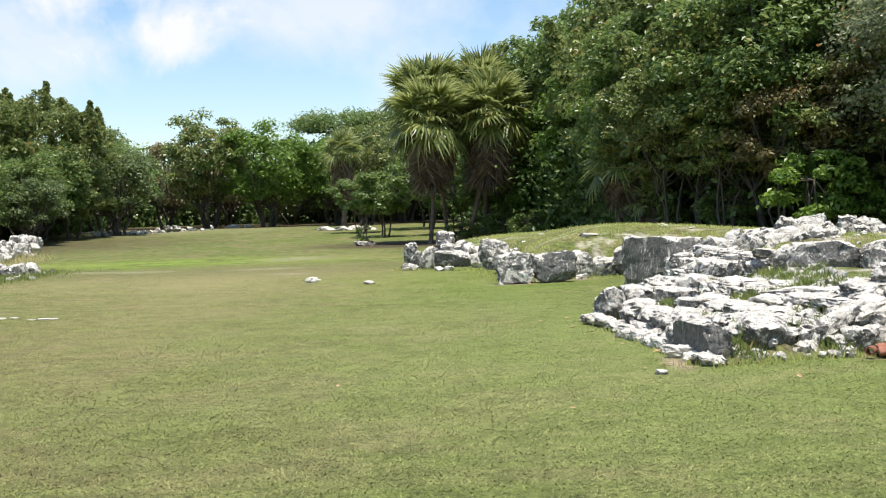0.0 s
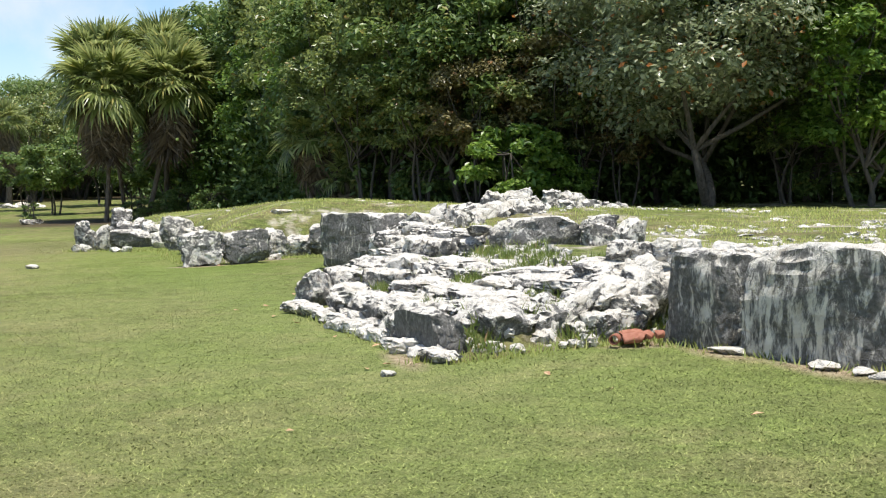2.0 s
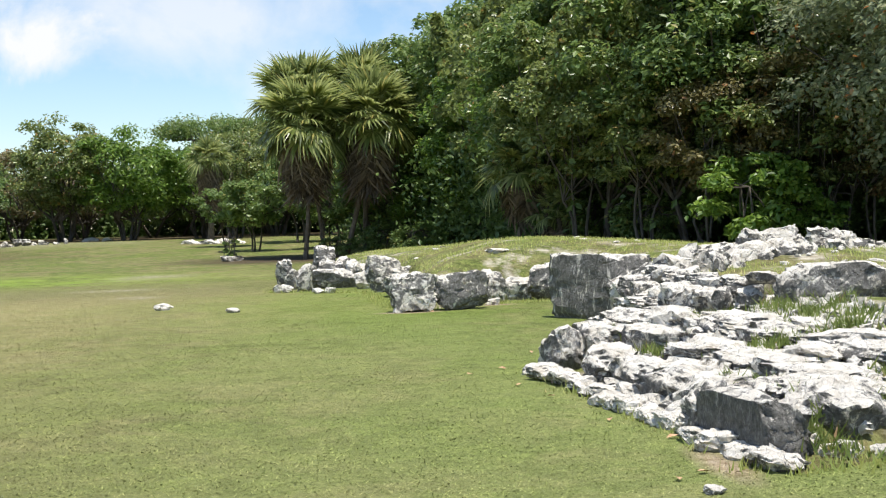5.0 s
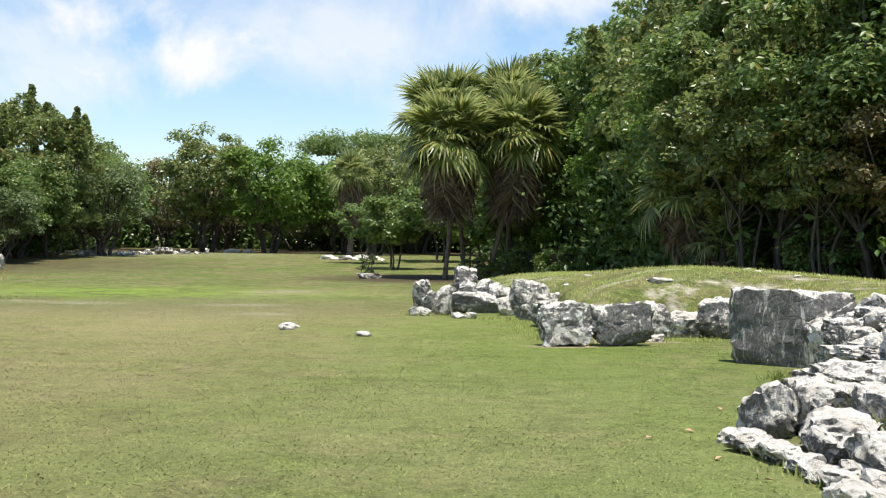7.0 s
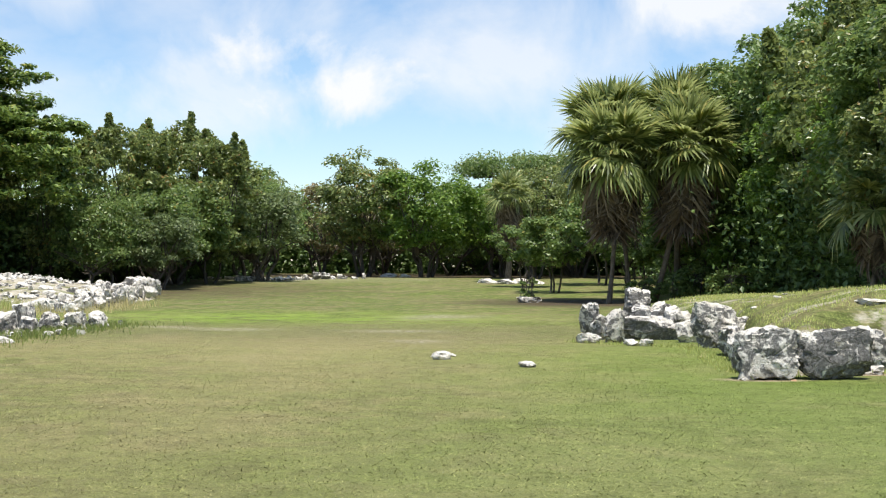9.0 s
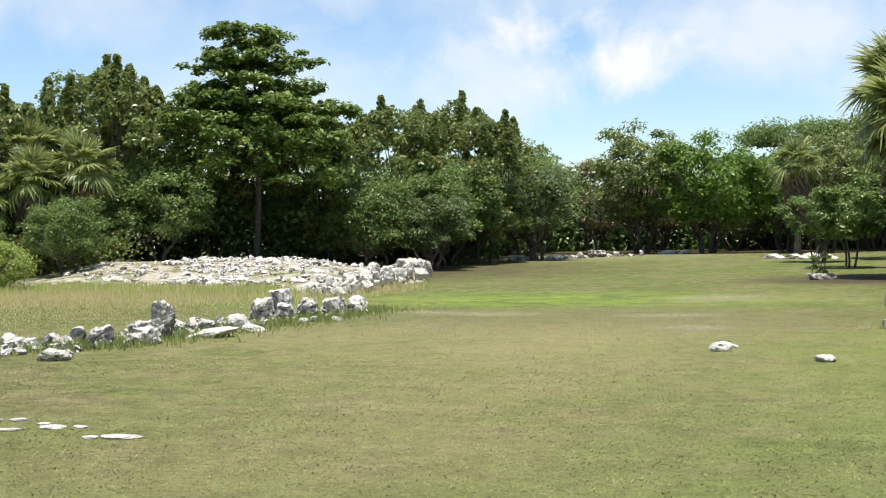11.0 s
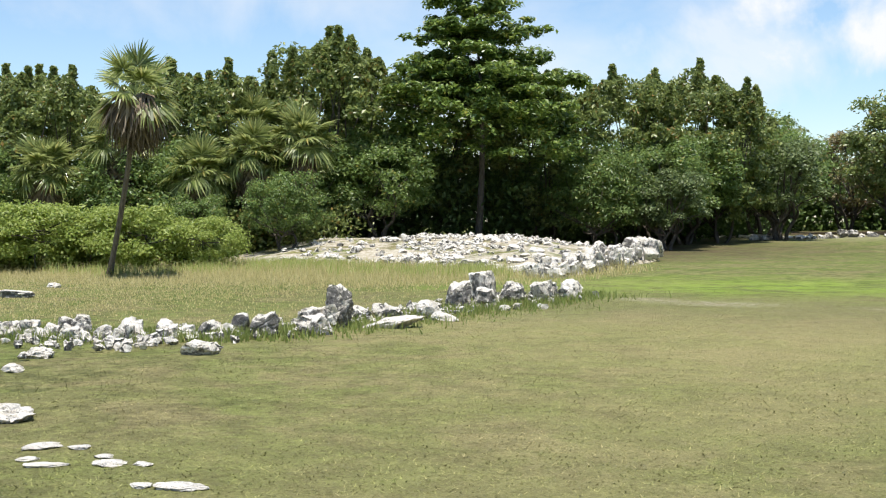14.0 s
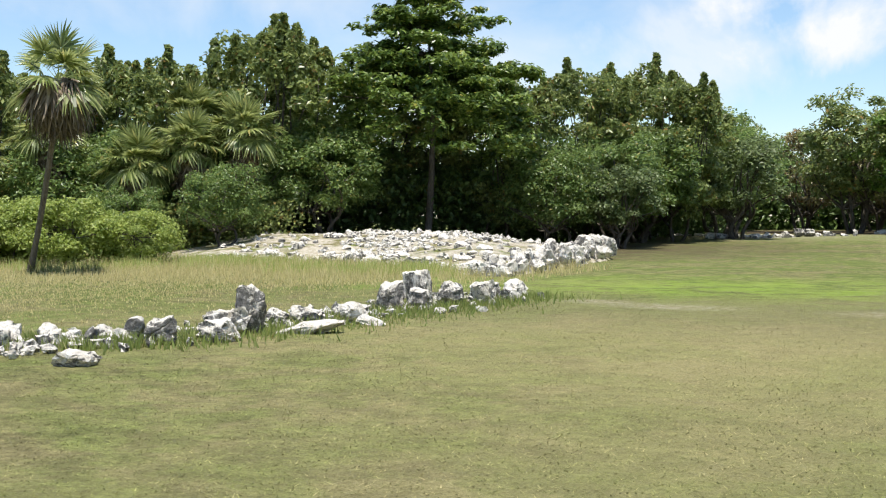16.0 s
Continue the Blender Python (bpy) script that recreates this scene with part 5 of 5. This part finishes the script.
def palm(label, base, top, scale=1.0, fronds=38, dead=30, seed=0, girth=0.13, drop=1.9, dry=26):
    rng = np.random.default_rng(seed)
    foot = Vector((base[0], base[1], land_z(*base[:2]) - 0.1))
    tr = thing("fan_palm", label, "palm", foot, "fan palms")
    rise = np.array(top) - np.array(foot)
    part("trunk", tubes("trunk", [[(*(rise * t + np.array((0.12 * math.sin(3 * t), 0, 0))), girth * (1.35 - 0.4 * min(1, t * 6) + 0.04 * math.sin(t * 60))) for t in np.linspace(0, 1, 22)]], PALM_BARK, 10), tr)
    for k in range(fronds):
        el = 80 - 98 * (k / fronds) ** 0.85 + rng.uniform(-8, 8)
        ob = part("frond", FANS[min(3, int(4.2 * k / fronds))], tr)
        s = scale * rng.uniform(0.85, 1.12)
        ob.matrix_basis = pose(*(rise + np.array((0, 0, 0.25 * scale * (1 - k / fronds)))), 0, 0, 137.5 * k + rng.uniform(-15, 15)) @ pose(0, 0, 0, rng.uniform(-25, 25), -el, 0) @ Matrix.Scale(s, 4)
    for k in range(dead):
        q = k / max(1, dead)
        ob = part("dead_frond", DEAD[k % 3], tr)
        ob.matrix_basis = pose(*(rise * (1 - q * drop * scale * 0.5 / max(1.0, rise[2]))), 0, 0, 137.5 * k + rng.uniform(-20, 20)) @ pose(0, 0, 0, rng.uniform(-15, 15), dry + (66 - dry) * q + rng.uniform(-10, 10), 0) @ Matrix.Scale(scale * rng.uniform(0.85, 1.1), 4)
    return tr


palm("mature fan palm with a thick skirt of dead fronds", (-0.6, 59.5), (-0.4, 59.5, 5.7), 1.4, 40, 64, 1, 0.1, 1.7)
palm("leaning fan palm with drooping sunlit fronds", (1.2, 60.2), (2.5, 59.7, 5.9), 1.4, 40, 60, 2, 0.12, 1.6)
palm("taller fan palm behind its neighbours", (0.3, 61.8), (-0.7, 61.6, 7.0), 1.35, 40, 24, 3, 0.1)
palm("tall fan palm behind its neighbours", (2.2, 62.4), (2.1, 62.0, 7.2), 1.35, 40, 24, 4, 0.14)
palm("slender leaning fan palm in the dry field", (-30.0, 40.9), (-28.1, 40.3, 5.2), 0.8, 15, 72, 5, 0.085, 0.55, -14)
palm("far fan palm with a dry skirt", (-7.0, 86.5), (-7.0, 86.5, 5.8), 0.95, 24, 44, 6, 0.2, 4.2)
for k, (x, y, h) in enumerate(((-36.4, 54.6, 4.4), (-38.0, 53.2, 3.6), (-35.0, 56.4, 5.0), (-41.5, 52.0, 4.8), (-38.2, 56.6, 5.8), (-44.0, 50.0, 3.8))):
    palm("fan palm crowded in the thicket", (x, y), (x + 0.2, y, h), 0.95, 30, 16, 20 + k, 0.1, 1.8)
palm("young fan palm at the forest edge", (6.0, 41.8), (6.1, 41.6, 2.9), 0.8, 18, 8, 40, 0.08)
palm("young fan palm at the forest edge", (6.8, 40.0), (6.9, 39.8, 1.5), 0.6, 14, 5, 41, 0.08)


# ---- grass ----
def blades(name, seed, xy, z, height, material, width=0.008, lean=0.5, turf=False, least=0.0):
    """Single grass blades, one bent triangle pair each."""
    rng = np.random.default_rng(seed)
    n = len(xy)
    a = rng.uniform(0, 6.28, n)
    side = np.stack([np.cos(a), np.sin(a), np.zeros(n)], 1)
    h = (height * rng.uniform(0.5, 1.4, n))[:, None]
    b = rng.uniform(0, 6.28, n)
    tilt = np.stack([np.cos(b), np.sin(b), np.zeros(n)], 1) * rng.uniform(least, lean, (n, 1))
    if least:                                        # trodden blades lie on their broad side
        a = b + math.pi / 2 + rng.normal(size=n) * 0.25
        side = np.stack([np.cos(a), np.sin(a), np.zeros(n)], 1)
    p = np.column_stack([xy, z])
    w = width * rng.uniform(0.7, 1.4, (n, 1))
    v = np.stack([p - side * w, p + side * w, p + tilt * h + np.array((0, 0, 1.0)) * h], 1)
    under = np.cross(v[:, 1] - v[:, 0], v[:, 2] - v[:, 0])[:, 2] < 0
    v[under] = v[under][:, (1, 0, 2)]
    v = v.reshape(-1, 3)
    me = mesh_from(name, v, np.arange(3 * n).reshape(-1, 3), material, turf)
    if turf:                                         # a sward takes the light as the ground does
        me.normals_split_custom_set_from_vertices(np.tile((0.0, 0.0, 1.0), (3 * n, 1)).tolist())
    return new(name, me)


grng = np.random.default_rng(77)
d = np.concatenate([5.5 + 36.0 * grng.uniform(0, 1, 560000) ** 1.7, grng.uniform(-3, 6, 60000)])
xy = np.column_stack([grng.uniform(-1, 1, len(d)) * (2.5 + np.maximum(d, 4) * 0.42) - 0.3 * np.maximum(0, d - 14), d])
xy = xy[(inside_distance(xy[:, 0], xy[:, 1], PLATFORM_RIM) < -0.1)]
thick = 0.009 + 0.005 * np.clip(wobble(xy[:, 0], xy[:, 1], 1.7, 41) + 0.5, 0, 1.4)
tagged(blades("lawn_grass", 1, xy, ground_z(xy[:, 0], xy[:, 1]), thick, LAWN_BLADE, 0.0042, 4.6, True, 1.6), "short mown lawn grass", "grass", kind="stuff")
xy = np.column_stack([grng.uniform(-46, -14.0, 90000), grng.uniform(27, 52, 90000)])
xy = xy[(xy[:, 0] < -13.2 - 0.12 * (xy[:, 1] - 26)) & (inside_distance(xy[:, 0], xy[:, 1], MOUND_RIM) < 0.8)]
xy = xy[grng.uniform(0, 1, len(xy)) < 0.25 + 0.75 * smooth(-16.5, -20.0, xy[:, 0])]
tall = 0.04 + 0.27 * smooth(36, 49, xy[:, 1] - 0.18 * (xy[:, 0] + 20))
tagged(blades("dry_field_grass", 2, xy, ground_z(xy[:, 0], xy[:, 1]), tall, STRAW, 0.012, 0.6, True), "tall straw-coloured field grass", "grass", kind="stuff")
xy = np.column_stack([grng.uniform(-1, 15, 90000), grng.uniform(9, 48, 90000)])
xy = xy[inside_distance(xy[:, 0], xy[:, 1], PLATFORM_RIM) > 0.25]
xy = xy[(wobble(xy[:, 0], xy[:, 1], 1.6, 30) > -0.25)]
tagged(blades("platform_grass", 3, xy, platform_z(xy[:, 0], xy[:, 1]), 0.055, TURF, 0.008, 0.9, True), "ragged grass growing over the platform", "grass", kind="stuff")
c = np.column_stack([grng.uniform(2.7, 5.6, 70), grng.uniform(12.9, 21.5, 70)])
c = np.vstack([c, np.column_stack([grng.uniform(2.92, 3.05, 2), grng.uniform(12.15, 12.4, 2)]), np.column_stack([grng.uniform(4.4, 5.2, 14), grng.uniform(12.0, 13.4, 14)])])
c = np.vstack([c, np.column_stack([grng.uniform(3.5, 4.8, 9), grng.uniform(12.5, 13.0, 9)])])
c = c[stair_z(c[:, 0], c[:, 1]) > -0.1]
xy = np.repeat(c, 90, 0) + grng.normal(size=(len(c) * 90, 2)) * 0.1
zz = np.maximum(stair_z(xy[:, 0], xy[:, 1]), 0.0) + 0.05
tagged(blades("stair_weeds", 4, xy, zz, 0.1, WEED, 0.009, 1.2), "weeds and grass tufts sprouting between the stair stones", "weeds", kind="stuff")
xy = np.vstack([np.column_stack([np.interp(s, (0, 1), (-19, -12.8)) + grng.normal(size=900) * 0.3, np.interp(s, (0, 1), (24.8, 27)) + grng.normal(size=900) * 0.35]) for s in np.linspace(0, 1, 9)] + [np.column_stack([-12.4 + grng.normal(size=5000) * 0.5, grng.uniform(27, 38, 5000)])])
tagged(blades("row_grass", 5, xy, ground_z(xy[:, 0], xy[:, 1]), 0.13, BLADE, 0.011, 0.8), "longer green grass growing among the boulders", "grass", kind="stuff")
line = [(2.55, 11.9), (3.4, 12.1), (4.2, 12.45), (4.9, 12.2), (5.2, 11.2), (5.6, 10.0), (6.2, 8.2)]
c = np.array([(x, y) for x, y, _, _ in along(line, (0.1, 0.35), rs)] + [(x, y) for x, y, _, _ in along([(2.0, 17.2), (2.2, 15.4), (2.4, 13.9), (2.5, 12.0)], (0.3, 0.8), rs)]
             + [(x, y) for x, y, _, _ in along([(4.2, 27.2), (3.3, 27.1), (1.5, 26.0), (1.1, 27.5), (0.95, 32.0), (-1.2, 33.2)], (0.15, 0.5), rs)])
xy = np.repeat(c, 45, 0) + grng.normal(size=(len(c) * 45, 2)) * 0.1
tagged(blades("wall_foot_grass", 6, xy, ground_z(xy[:, 0], xy[:, 1]), 0.075, BLADE, 0.008, 0.9, True), "uncut grass and weeds along the foot of the walls", "weeds", kind="stuff")
c = np.vstack([np.column_stack([grng.uniform(-31.5, -26.0, 60), grng.uniform(44.5, 49.5, 60)]), np.column_stack([grng.uniform(-24.5, -18.0, 26), grng.uniform(44.0, 47.5, 26)]), np.column_stack([grng.uniform(-44.0, -28.0, 80), grng.uniform(38.5, 44.5, 80)])])
c = c[(c[:, 0] > -28) | (c[:, 1] > 40.8 - 0.25 * (c[:, 0] + 30))]
c = c[inside_distance(c[:, 0], c[:, 1], MOUND_RIM) < 0.3]
xy = np.repeat(c, 70, 0) + grng.normal(size=(len(c) * 70, 2)) * 0.28
tagged(blades("field_weeds", 9, xy, ground_z(xy[:, 0], xy[:, 1]), 0.36, BLADE, 0.014, 0.6, True), "tall green weeds between the shrubs and the mound", "weeds", kind="stuff")
